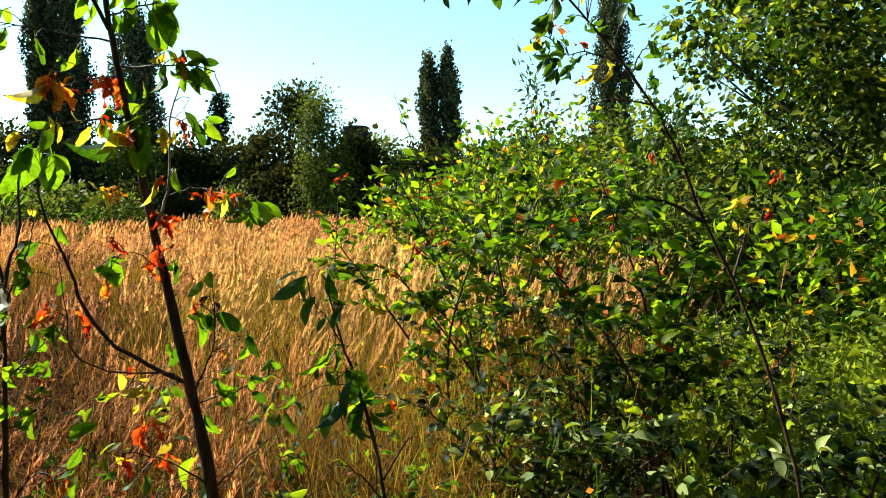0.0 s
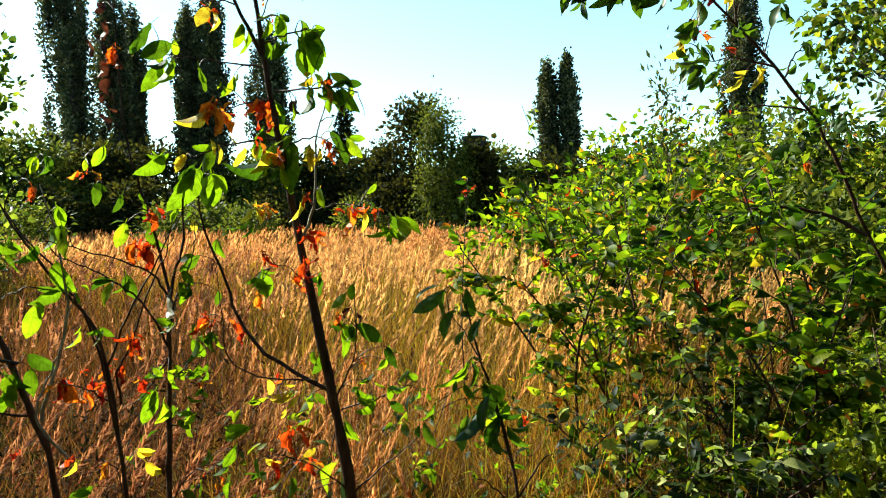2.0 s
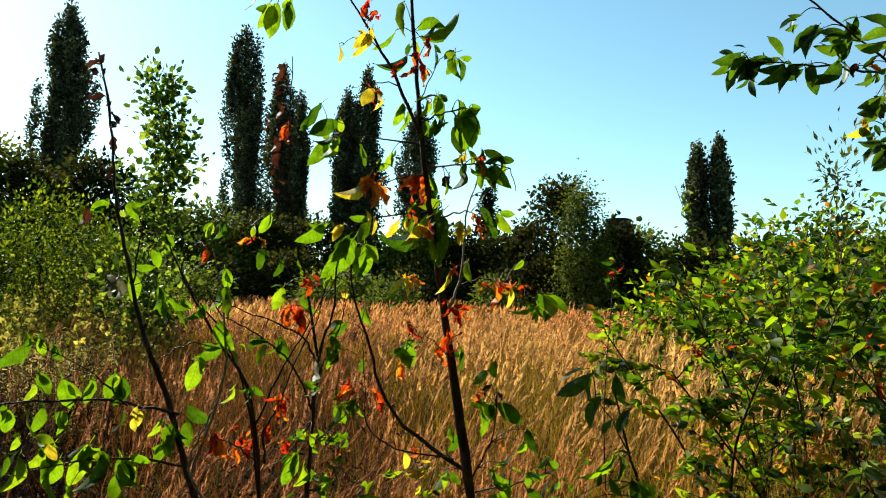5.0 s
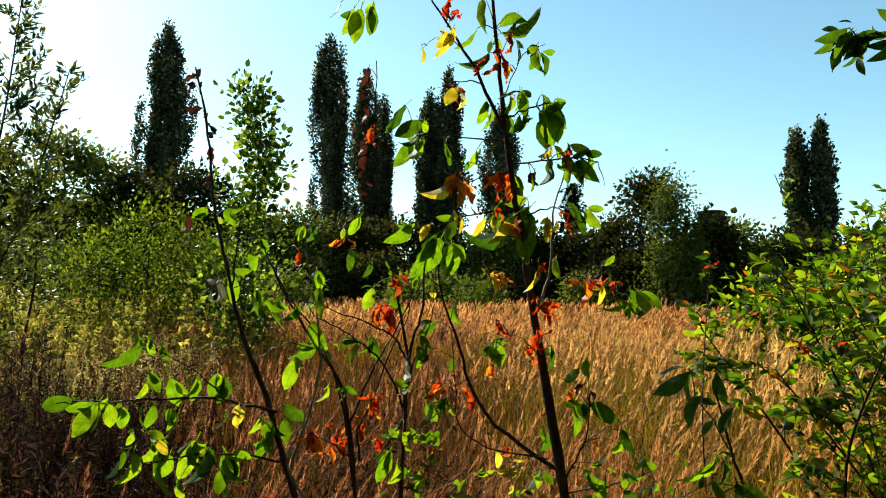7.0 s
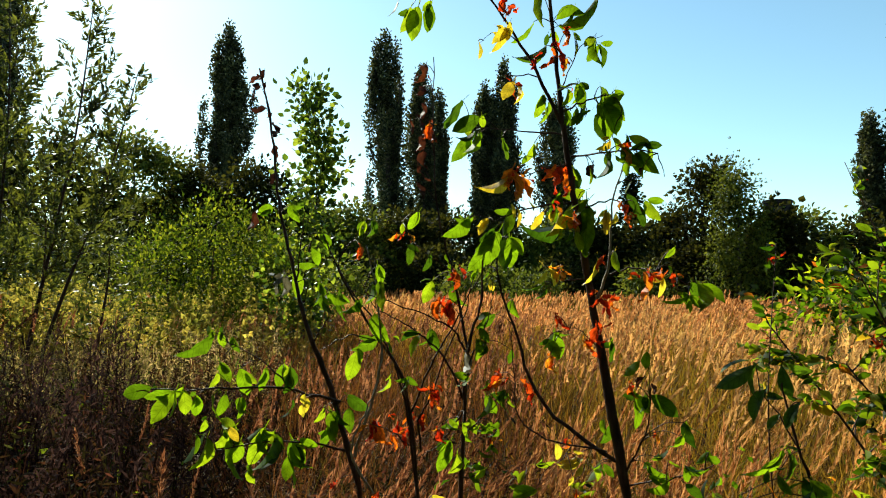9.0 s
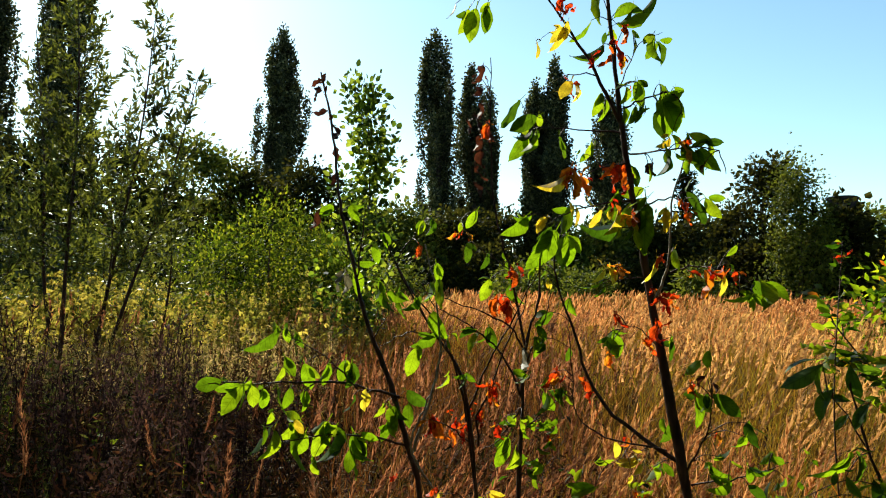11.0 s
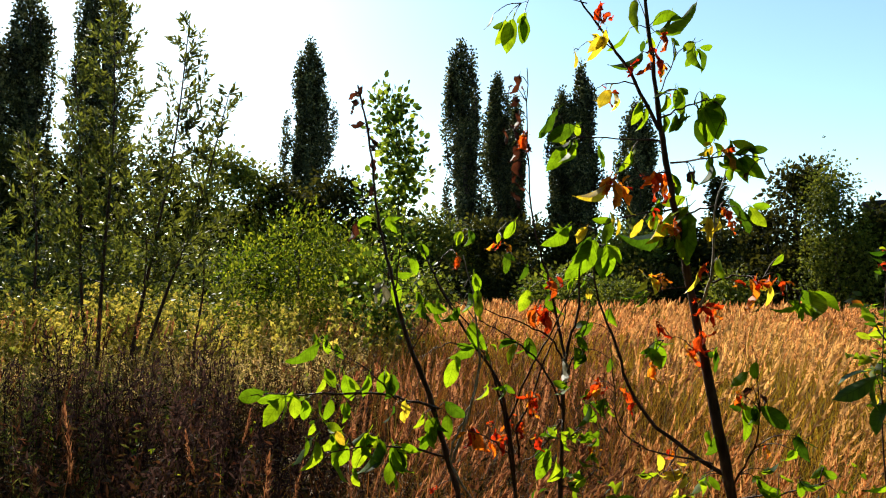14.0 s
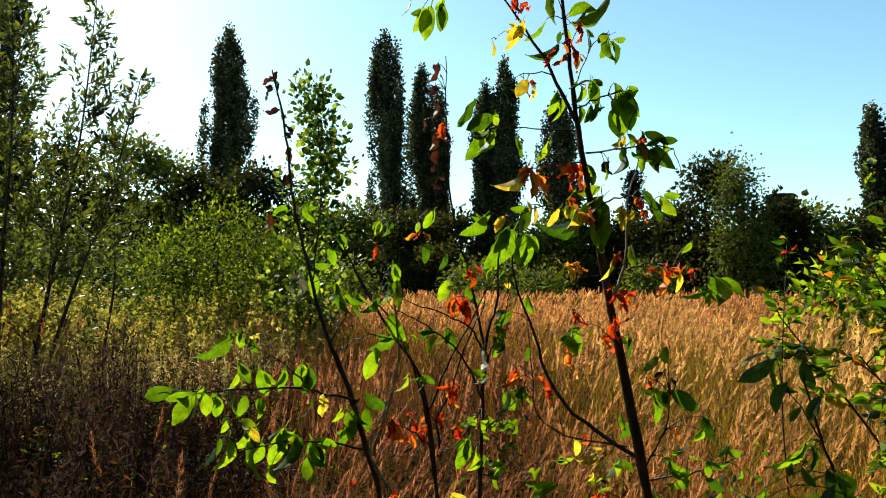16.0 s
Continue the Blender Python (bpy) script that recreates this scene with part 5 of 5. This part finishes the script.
slim.leaves(twig, [("b", -0.508, 2.303, 0.073, -11), ("b", -0.540, 2.281, 0.030, -25), ("b", -0.503, 2.270, 0.021, 27), ("b", -0.528, 2.247, 0.062, -6), ("b", -0.518, 2.183, 0.062, -8), ("b", -0.531, 2.135, 0.063, 16), ("b", -0.566, 2.131, 0.051, 7), ("o", -0.485, 2.109, 0.063, 12), ("b", -0.523, 2.080, 0.060, -10), ("b", -0.473, 2.069, 0.040, -13), ("b", -0.517, 2.031, 0.065, -8), ("b", -0.523, 1.972, 0.063, 18), ("b", -0.530, 1.918, 0.051, 17), ("g", -0.430, 1.664, 0.038, 29), ("d", -0.417, 1.598, 0.071, 24), ("o", -0.455, 1.558, 0.071, 9), ("o", -0.416, 1.555, 0.056, -18), ("o", -0.433, 1.540, 0.073, 18), ("s", -0.363, 1.405, 0.077, -28)])
twig = slim.branch([(-0.37, 2.05, 1.22), (-0.44, 2.04, 1.12), (-0.5, 2.02, 1.08)], 0.003)
slim.leaves(twig, [("g", -0.393, 1.201, 0.057, -39), ("g", -0.354, 1.200, 0.048, 33), ("g", -0.364, 1.190, 0.033, 15), ("g", -0.406, 1.190, 0.039, -26), ("g", -0.423, 1.189, 0.047, 48), ("o", -0.447, 1.166, 0.041, 15), ("g", -0.410, 1.131, 0.093, -25), ("g", -0.404, 1.115, 0.050, -31)])
twig = slim.branch([(-0.37, 2.05, 1.15), (-0.3, 2.0, 1.22), (-0.24, 1.98, 1.27)], 0.003)
slim.leaves(twig, [("g", -0.284, 1.316, 0.035, -36), ("g", -0.298, 1.277, 0.063, 27), ("g", -0.257, 1.210, 0.039, -44), ("g", -0.291, 1.194, 0.041, -27), ("g", -0.306, 1.193, 0.040, 39), ("g", -0.315, 1.190, 0.037, -35), ("g", -0.263, 1.181, 0.042, -36), ("o", -0.279, 1.156, 0.034, 57), ("g", -0.376, 1.150, 0.037, 28)])
twig = slim.branch([(-0.38, 2.05, 1.02), (-0.31, 2.0, 1.05), (-0.26, 1.98, 1.1)], 0.003)
slim.leaves(twig, [("g", -0.275, 1.147, 0.035, -29), ("g", -0.310, 1.125, 0.040, 56), ("g", -0.315, 1.086, 0.045, -53), ("g", -0.295, 1.069, 0.039, -44), ("g", -0.348, 1.045, 0.039, 46)])
twig = slim.branch([(-0.37, 2.05, 1.25), (-0.404, 2.03, 1.344), (-0.474, 2.03, 1.427), (-0.554, 2.03, 1.482), (-0.645, 2.03, 1.527), (-0.69, 2.03, 1.605)], 0.004)
slim.leaves(twig, [("g", -0.645, 1.661, 0.061, 13), ("g", -0.664, 1.600, 0.068, 2), ("g", -0.643, 1.508, 0.089, 27), ("g", -0.474, 1.464, 0.069, 18), ("d", -0.501, 1.447, 0.067, -26)])
twig = slim.branch([(-0.5, 2.03, 1.1), (-0.496, 2.0, 1.194), (-0.452, 2.0, 1.296), (-0.402, 2.0, 1.431), (-0.355, 2.0, 1.524), (-0.339, 2.0, 1.624)], 0.004)
slim.leaves(twig, [("o", -0.456, 1.299, 0.034, -20), ("o", -0.449, 1.291, 0.058, 14), ("o", -0.458, 1.284, 0.066, 15), ("o", -0.482, 1.215, 0.035, -17), ("o", -0.507, 1.194, 0.045, 24)])
twig = slim.branch([(-0.37, 2.04, 1.25), (-0.347, 2.02, 1.372), (-0.314, 2.02, 1.44), (-0.287, 2.02, 1.532), (-0.28, 2.02, 1.608)], 0.0035)
slim.leaves(twig, [("g", -0.317, 1.473, 0.048, 32), ("g", -0.325, 1.440, 0.059, 9), ("g", -0.291, 1.424, 0.038, -26), ("g", -0.224, 1.409, 0.044, -18), ("g", -0.334, 1.339, 0.057, -26)])
twig = slim.branch([(-0.412, 2.085, 1.64), (-0.509, 1.99, 1.72), (-0.557, 1.98, 1.8)], 0.002)
slim.leaves(twig, [("g", -0.505, 1.821, 0.062, -38), ("g", -0.561, 1.788, 0.031, -6), ("o", -0.532, 1.750, 0.029, 29), ("o", -0.542, 1.745, 0.033, -44), ("g", -0.532, 1.721, 0.062, -8), ("g", -0.465, 1.689, 0.054, -17), ("o", -0.406, 1.646, 0.063, 19), ("g", -0.477, 1.610, 0.072, -20)])
twig = slim.branch([(-0.39, 2.05, 0.78), (-0.33, 2.0, 0.88), (-0.27, 1.98, 0.93)], 0.003)
slim.leaves(twig, [("g", -0.187, 0.979, 0.059, -28), ("d", -0.258, 0.963, 0.032, -20), ("g", -0.220, 0.917, 0.052, -33), ("o", -0.238, 0.887, 0.039, -6), ("d", -0.209, 0.875, 0.064, -12), ("g", -0.294, 0.864, 0.056, -15), ("s", -0.242, 0.836, 0.058, -22), ("g", -0.260, 0.766, 0.041, 23), ("g", -0.285, 0.752, 0.032, -50)])

forked = Sapling("thin forked sapling with drooping green and rusty leaves", (-0.5, 2.08, 0), [(-0.5, 2.08, -0.05), (-0.5, 2.07, 0.7), (-0.55, 2.06, 1.25), (-0.65, 2.03, 1.45), (-0.74, 2.0, 1.61), (-0.8, 1.98, 1.75)], 0.008, 14)
twig = forked.branch([(-0.54, 2.06, 1.2), (-0.46, 2.05, 1.38), (-0.38, 2.04, 1.52), (-0.3, 2.03, 1.66)], 0.004)
twig = forked.branch([(-0.53, 2.06, 1.1), (-0.6, 2.02, 1.16), (-0.68, 2.0, 1.18)], 0.003)
forked.leaves(twig, [("o", -0.595, 1.207, 0.023, 29), ("o", -0.642, 1.178, 0.039, -15), ("o", -0.649, 1.174, 0.071, 21), ("o", -0.576, 1.164, 0.060, 21), ("o", -0.589, 1.140, 0.043, 19)])
twig = forked.branch([(-0.65, 2.03, 1.44), (-0.72, 1.99, 1.44), (-0.8, 1.96, 1.4)], 0.003)
forked.leaves(twig, [("g", -0.694, 1.393, 0.087, -14)])
twig = forked.branch([(-0.5, 2.07, 0.75), (-0.53, 2.05, 1.1), (-0.56, 2.04, 1.278), (-0.601, 2.04, 1.388), (-0.666, 2.04, 1.5), (-0.77, 2.04, 1.649), (-0.7, 2.0, 1.75), (-0.66, 1.98, 1.8)], 0.0045)
forked.leaves(twig, [("g", -0.676, 1.791, 0.038, -31), ("g", -0.669, 1.791, 0.043, -2), ("g", -0.640, 1.788, 0.050, -14), ("g", -0.631, 1.788, 0.039, 22), ("o", -0.676, 1.714, 0.045, 13), ("d", -0.757, 1.573, 0.080, -11), ("g", -0.634, 1.443, 0.093, -41), ("d", -0.602, 1.440, 0.056, 23), ("g", -0.542, 1.316, 0.051, -13), ("g", -0.596, 1.314, 0.056, -24), ("o", -0.555, 1.218, 0.025, 30), ("o", -0.528, 1.176, 0.030, -28), ("y", -0.474, 0.952, 0.044, 63), ("o", -0.647, 0.949, 0.034, -52), ("y", -0.634, 0.938, 0.049, -25), ("o", -0.548, 0.937, 0.049, 6), ("g", -0.582, 0.873, 0.062, -67), ("g", -0.713, 0.832, 0.060, -31), ("g", -0.706, 0.832, 0.062, 39)])

CHERRY_KINDS = {**KINDS, "g": KINDS["l"], "d": KINDS["l"]}
leafy = Sapling("short leafy sapling with broad dark green leaves", (0.6, 1.6, 0), [(0.6, 1.6, -0.05), (0.56, 1.6, 0.5), (0.54, 1.6, 0.81), (0.49, 1.6, 1.08), (0.43, 1.59, 1.27), (0.4, 1.6, 1.4)], 0.008, 15, kinds={**KINDS, "d": KINDS["l"]})
leafy.leaves(None, [("d", 0.404, 1.432, 0.071, 11), ("d", 0.435, 1.356, 0.062, -31), ("g", 0.451, 1.199, 0.061, 32), ("d", 0.440, 1.198, 0.079, 20), ("d", 0.443, 1.181, 0.090, -20), ("g", 0.313, 1.158, 0.048, -23), ("g", 0.476, 1.144, 0.083, 32), ("d", 0.430, 1.140, 0.098, -32), ("g", 0.496, 1.122, 0.096, -35), ("d", 0.288, 1.118, 0.064, 17), ("d", 0.485, 1.111, 0.090, -25), ("d", 0.420, 1.097, 0.092, -22), ("d", 0.455, 1.082, 0.088, 23), ("d", 0.503, 1.081, 0.084, 35)])
twig = leafy.branch([(0.44, 1.6, 1.25), (0.37, 1.6, 1.36), (0.34, 1.6, 1.37)], 0.002)
leafy.leaves(twig, [("d", 0.357, 1.428, 0.092, -49), ("d", 0.372, 1.380, 0.073, -29), ("d", 0.399, 1.328, 0.043, -40), ("g", 0.408, 1.247, 0.090, -31), ("g", 0.418, 1.247, 0.038, 21), ("d", 0.387, 1.205, 0.045, 26)])
twig = leafy.branch([(0.54, 1.6, 0.84), (0.45, 1.56, 0.95), (0.4, 1.55, 0.98)], 0.003)
twig = leafy.branch([(0.53, 1.6, 0.9), (0.58, 1.56, 1.0), (0.6, 1.55, 1.02)], 0.003)

cherry = Sapling("arching cherry shoot with long glossy green leaves", (1.95, 1.48, 0), [(1.95, 1.48, -0.05), (1.86, 1.48, 0.5), (1.78, 1.49, 0.84), (1.67, 1.53, 1.21), (1.5, 1.55, 1.54), (1.36, 1.54, 1.79), (1.21, 1.54, 1.97), (1.04, 1.53, 2.12), (0.88, 1.54, 2.26), (0.76, 1.56, 2.36)], 0.0072, 16, kinds=CHERRY_KINDS, more=2)
cherry.leaves(None, [("d", 0.911, 2.251, 0.057, 41), ("d", 0.785, 2.248, 0.041, -64), ("d", 0.859, 2.237, 0.079, -45), ("g", 0.919, 2.205, 0.085, -65), ("y", 0.991, 2.205, 0.040, -5), ("g", 0.971, 2.183, 0.097, -66), ("g", 1.113, 2.178, 0.064, 103), ("g", 1.123, 2.167, 0.044, -52), ("d", 0.979, 2.164, 0.029, -63), ("g", 1.098, 2.161, 0.074, 166), ("o", 1.005, 2.157, 0.034, 16), ("y", 1.066, 2.135, 0.032, 23), ("d", 1.211, 2.121, 0.060, -27), ("g", 1.049, 2.075, 0.037, -48), ("g", 1.183, 2.072, 0.060, -71), ("g", 1.113, 2.062, 0.035, 105), ("g", 1.095, 2.057, 0.028, 45), ("d", 1.302, 1.933, 0.056, 72), ("g", 1.302, 1.914, 0.036, -15), ("d", 1.402, 1.850, 0.056, -16)])
cherry.leaves(None, [("g", 1.359, 1.839, 0.056, -44), ("g", 1.428, 1.809, 0.062, 41), ("o", 1.332, 1.726, 0.033, -17), ("g", 1.613, 1.683, 0.083, 53), ("g", 1.383, 1.682, 0.056, -45), ("g", 1.509, 1.633, 0.062, 58)])
twig = cherry.branch([(1.02, 1.53, 2.13), (0.86, 1.58, 2.16), (0.76, 1.62, 2.18), (0.68, 1.65, 2.19)], 0.003)
cherry.leaves(twig, [("g", 0.711, 2.208, 0.064, -63), ("g", 0.703, 2.199, 0.057, -47), ("g", 0.786, 2.195, 0.066, -76), ("d", 0.757, 2.194, 0.075, -34), ("d", 0.723, 2.186, 0.078, -38), ("g", 1.070, 2.171, 0.046, 10), ("d", 0.852, 2.170, 0.092, -59), ("g", 0.792, 2.169, 0.076, -39), ("g", 0.741, 2.169, 0.060, -30), ("g", 0.901, 2.161, 0.084, -43), ("b", 0.945, 2.156, 0.039, -46), ("o", 0.959, 2.148, 0.030, 37), ("g", 0.980, 2.139, 0.053, -42), ("o", 1.013, 2.130, 0.038, -30), ("o", 1.012, 2.089, 0.022, -28), ("b", 0.987, 2.084, 0.054, 8), ("d", 0.981, 2.062, 0.088, -52)])
twig = cherry.branch([(1.21, 1.54, 1.97), (1.12, 1.58, 2.0), (1.05, 1.6, 1.99)], 0.003)
cherry.leaves(twig, [("o", 1.040, 2.060, 0.028, 64), ("y", 0.981, 2.038, 0.064, -40), ("d", 1.046, 2.032, 0.051, 20), ("d", 1.034, 2.023, 0.044, -25), ("o", 1.102, 2.023, 0.030, 26), ("g", 1.094, 1.988, 0.035, -38), ("g", 1.118, 1.986, 0.050, -47), ("d", 1.012, 1.986, 0.059, -77), ("d", 1.012, 1.980, 0.052, -44), ("d", 1.034, 1.974, 0.054, -42), ("y", 1.179, 1.968, 0.057, -12), ("d", 1.056, 1.961, 0.053, -39), ("y", 1.151, 1.955, 0.057, -30), ("g", 1.076, 1.952, 0.049, -36)])
twig = cherry.branch([(1.3, 1.54, 1.86), (1.22, 1.6, 1.88), (1.14, 1.63, 1.86)], 0.003)
cherry.leaves(twig, [("d", 1.340, 1.865, 0.054, -8)])
twig = cherry.branch([(1.24, 1.54, 1.94), (1.32, 1.6, 2.02), (1.4, 1.63, 2.04)], 0.003)
cherry.leaves(twig, [("g", 1.446, 2.061, 0.076, -51), ("d", 1.349, 2.044, 0.049, 16), ("g", 1.319, 1.988, 0.056, -55)])
twig = cherry.branch([(1.5, 1.55, 1.53), (1.37, 1.6, 1.6), (1.24, 1.63, 1.61), (1.12, 1.66, 1.58)], 0.006)
cherry.leaves(twig, [("g", 1.268, 1.621, 0.052, -69), ("d", 1.302, 1.613, 0.049, 54), ("g", 1.202, 1.598, 0.057, -56), ("g", 1.236, 1.589, 0.050, -50), ("g", 1.450, 1.585, 0.047, -59), ("g", 1.351, 1.579, 0.051, 36), ("g", 1.102, 1.567, 0.052, -63)])
twig = cherry.branch([(1.6, 1.54, 1.36), (1.72, 1.6, 1.5), (1.8, 1.62, 1.54)], 0.004)
cherry.leaves(twig, [("o", 1.872, 1.673, 0.048, -26), ("y", 1.649, 1.583, 0.048, -27), ("o", 1.822, 1.553, 0.035, -41), ("y", 1.661, 1.513, 0.042, 33)])


def shrub(label, base, tops, seed, twigs=18, per=17, leaf=0.074, singles=150, reach=0.5, stem_r=0.012, name="shrub", u0=0.22, mats=None):
    """Many-stemmed shrub: stems from the base to given tops, twigs on them, leaves along the twigs."""
    r = np.random.default_rng(seed)
    base = np.array(base, float)
    root = thing(name, label, "shrub", "thicket shrubs", at=base)
    P, A, N = [], [], []
    for tp in tops:
        tp = np.array(tp, float)
        s = base + np.array([*(r.normal(size=2) * 0.12), -0.05])
        mid = s * 0.5 + tp * 0.5 + np.array([*((s - tp)[:2] * 0.12), 0.12 * tp[2]]) + r.normal(size=3) * 0.05
        line = curve_through([s, s * 0.75 + mid * 0.25 + np.array([0, 0, 0.1]), mid, tp], 6)
        stem = part_np("stem", tube(line - base, np.linspace(stem_r, stem_r * 0.25, len(line)), 6), M_TWIG, root)
        tv = []
        for k in range(twigs):
            u = u0 + (1 - u0) * (k + r.random()) / twigs
            p, t = along(line, min(u, 0.99))
            d = unit(unit(np.append(r.normal(size=2), 0.1 + 0.4 * r.random())) + t * 0.5)
            L = reach * (0.45 + 0.75 * r.random()) * (1.15 - 0.6 * u)
            e = p + d * L + np.array([0, 0, -0.10 * L])
            tl = curve_through([p, (p + e) / 2 + np.array([0, 0, 0.08 * L]), e], 4)
            tv.append(tube(tl - base, np.linspace(stem_r * 0.3, stem_r * 0.09, len(tl)), 4))
            for i in range(per):
                q, tt = along(tl, 0.12 + 0.88 * (i + r.random() * 0.5) / per)
                side = unit(np.cross(tt, [0, 0, 1.0]) * (1 if i % 2 else -1) + r.normal(size=3) * 0.4)
                P.append(q)
                A.append(unit(side + tt * 0.5 + np.array([0, 0, -0.35 * r.random()])))
                N.append(unit(r.normal(size=3) * 0.95 + np.array([0, 0, 0.7])))
        part_np("brushwood", join_np(tv), M_TWIG, stem, kind="stuff")
    P, A, N = np.array(P), np.array(A), np.array(N)
    ok = P[:, 2] > 0.08
    P, A, N = P[ok], A[ok], N[ok]
    R = frames_for(A, N)
    S = leaf * (0.45 + 0.95 * r.random(len(P)) ** 1.3)
    near = np.argsort(np.hypot(P[:, 0], P[:, 1] - 0.5))
    for k in near[:singles]:
        pick = r.random()
        if not mats and pick < 0.17:
            leaf_object(root, base, P[k], R[k], S[k] * 0.75, CURLED_LEAVES, M_ORANGE if pick < 0.10 else M_YELLOW, r)
            continue
        leaf_object(root, base, P[k], R[k], S[k], OVATE_LEAVES, mats[1] if mats else M_SHRUB_OB, r)
    k = near[singles:]
    part_np("leaves", scatter(SHRUB_LEAF, P[k] - base, R[k], S[k]), mats[0] if mats else M_SHRUB, root, kind="stuff")
    return root


SHRUB_LEAF = leaf_shape([(0, 0.02), (0.3, 0.27), (0.65, 0.24), (1.0, 0.005)], 0.35, 0.2)
shrub("leafy shrub with arching stems and green and yellowing leaves", (1.55, 3.05, 0), [(0.78, 3.3, 1.45), (1.1, 3.2, 1.72), (1.0, 3.0, 1.3), (1.55, 3.25, 1.68), (1.9, 3.3, 1.72), (1.3, 2.7, 1.45)], 21, twigs=13, per=13, u0=0.42, leaf=0.066, reach=0.42)
shrub("leafy shrub with arching stems and green and yellowing leaves", (2.3, 2.5, 0), [(1.45, 2.5, 1.42), (1.75, 2.45, 1.7), (2.2, 2.9, 1.75), (2.5, 2.5, 1.55), (2.05, 2.2, 1.35)], 22, twigs=15, per=15, u0=0.34, leaf=0.068, reach=0.44)
shrub("dense green shrub at the back of the thicket", (2.1, 4.1, 0), [(1.75, 4.2, 1.68), (2.15, 4.3, 1.82), (2.5, 4.1, 1.95), (2.5, 3.8, 1.8), (1.5, 4.3, 1.55)], 23, singles=0, twigs=14, per=16, leaf=0.072, reach=0.45)
shrub("low bramble with pale green leaves in the shade of the thicket", (1.45, 2.3, 0), [(1.1, 2.2, 0.75), (1.3, 2.1, 0.7), (1.6, 2.1, 0.75), (1.8, 2.0, 0.7), (1.5, 2.5, 0.9), (0.95, 2.5, 0.8)], 25, twigs=13, per=13, leaf=0.056, mats=(M_BRAMBLE, M_BRAMBLE_OB), name="bramble")
shrub("low bramble with pale green leaves in the shade of the thicket", (2.3, 1.7, 0), [(2.0, 1.6, 0.7), (2.3, 1.5, 0.75), (2.6, 1.7, 0.85), (2.2, 1.9, 0.8)], 26, twigs=13, per=13, leaf=0.056, mats=(M_BRAMBLE, M_BRAMBLE_OB), name="bramble")
shrub("fresh sunlit green undergrowth beside the thicket", (3.4, 2.2, 0), [(3.0, 2.1, 0.9), (3.4, 2.3, 1.05), (3.8, 2.1, 0.95), (3.3, 1.8, 0.85), (3.9, 2.6, 1.1)], 27, twigs=11, per=14, singles=0, name="undergrowth", mats=(M_SUNLIT, M_SUNLIT))

weeds("ground_cover", "low leafy ground cover under the thicket", "weeds", 1.5, 6.5, 22, 64, 60, 0.55, 0.055, SIMPLE, M_BRAMBLE, 14, lean=0.3, bare=-0.4, clump=1.2)
weeds("edge_weeds", "loose yellow-green weeds at the edge of the thicket", "weeds", 2.0, 4.8, 11, 38, 70, 0.95, 0.040, SIMPLE, M_SHRUB, 26, lean=0.3, bare=-0.2, clump=1.1)
for k, (az, r, h) in enumerate(((-33, 1.9, 0.75), (-26, 2.3, 0.8), (-16, 1.9, 0.8), (-11, 2.3, 0.95), (-6, 1.8, 0.8), (0, 2.2, 0.9), (6, 1.9, 0.75), (10, 2.4, 0.95), (-2, 2.7, 1.0), (15, 2.2, 0.85), (20, 1.9, 0.75))):
    x, y, _ = at(az, r)
    shrub("small leafy seedling in the grass", (x, y, 0), [(x + 0.1, y + 0.05, h), (x - 0.14, y, h * 0.9), (x, y - 0.12, h * 0.8)], 40 + k, twigs=6, per=5, leaf=0.052, singles=95, reach=0.3, stem_r=0.006, name="seedling")
for k, (x, y, h) in enumerate(((1.2, 1.75, 0.55), (1.75, 1.55, 0.6), (2.7, 2.6, 1.0), (3.0, 1.4, 0.8), (1.9, 2.7, 1.1))):
    shrub("low bramble with pale green leaves in the shade", (x, y, 0), [(x + 0.3, y, h), (x - 0.3, y + 0.1, h), (x, y - 0.25, h * 0.8), (x + 0.1, y + 0.3, h)], 60 + k, twigs=13, per=12, leaf=0.055, singles=90, mats=(M_BRAMBLE, M_BRAMBLE_OB), name="bramble")
weeds("sunlit_undergrowth", "green undergrowth in a sunny gap, sunlight in its leaf colour", "weeds", 3.2, 7.0, 40, 60, 70, 0.75, 0.075, SIMPLE, M_SUNLIT, 22, lean=0.25, bare=0.3)

# ---- unseen trees added behind the viewpoint to block sky light ----
for k, az in enumerate((94, 108, 124, 142, 165, 188, 212, 236, 258)):
    tree("broad_tree", "unseen added tree behind the path, blocking sky light", "tree", at(az, 9.0 + (k % 3)), 11 + k % 3, dome_profile(3.4, 0.35), 120, 26, 0.6, 0.5, FLAKE, M_LINDEN, 0.25, 700 + k, "wood behind", first=0.03, limbs=5)
for k, (x, y, h) in enumerate(((1.08, 3.2, 2.14), (1.5, 3.3, 2.0), (0.84, 3.35, 1.8), (1.75, 3.0, 1.98), (2.15, 3.2, 2.3), (2.3, 3.25, 2.15))):
    shrub("thin upright shoot with a few small leaves", (x + 0.25, y - 0.1, 0), [(x, y, h)], 90 + k, twigs=13, per=4, leaf=0.056, singles=52, reach=0.13, stem_r=0.006, name="shoot", u0=0.6)
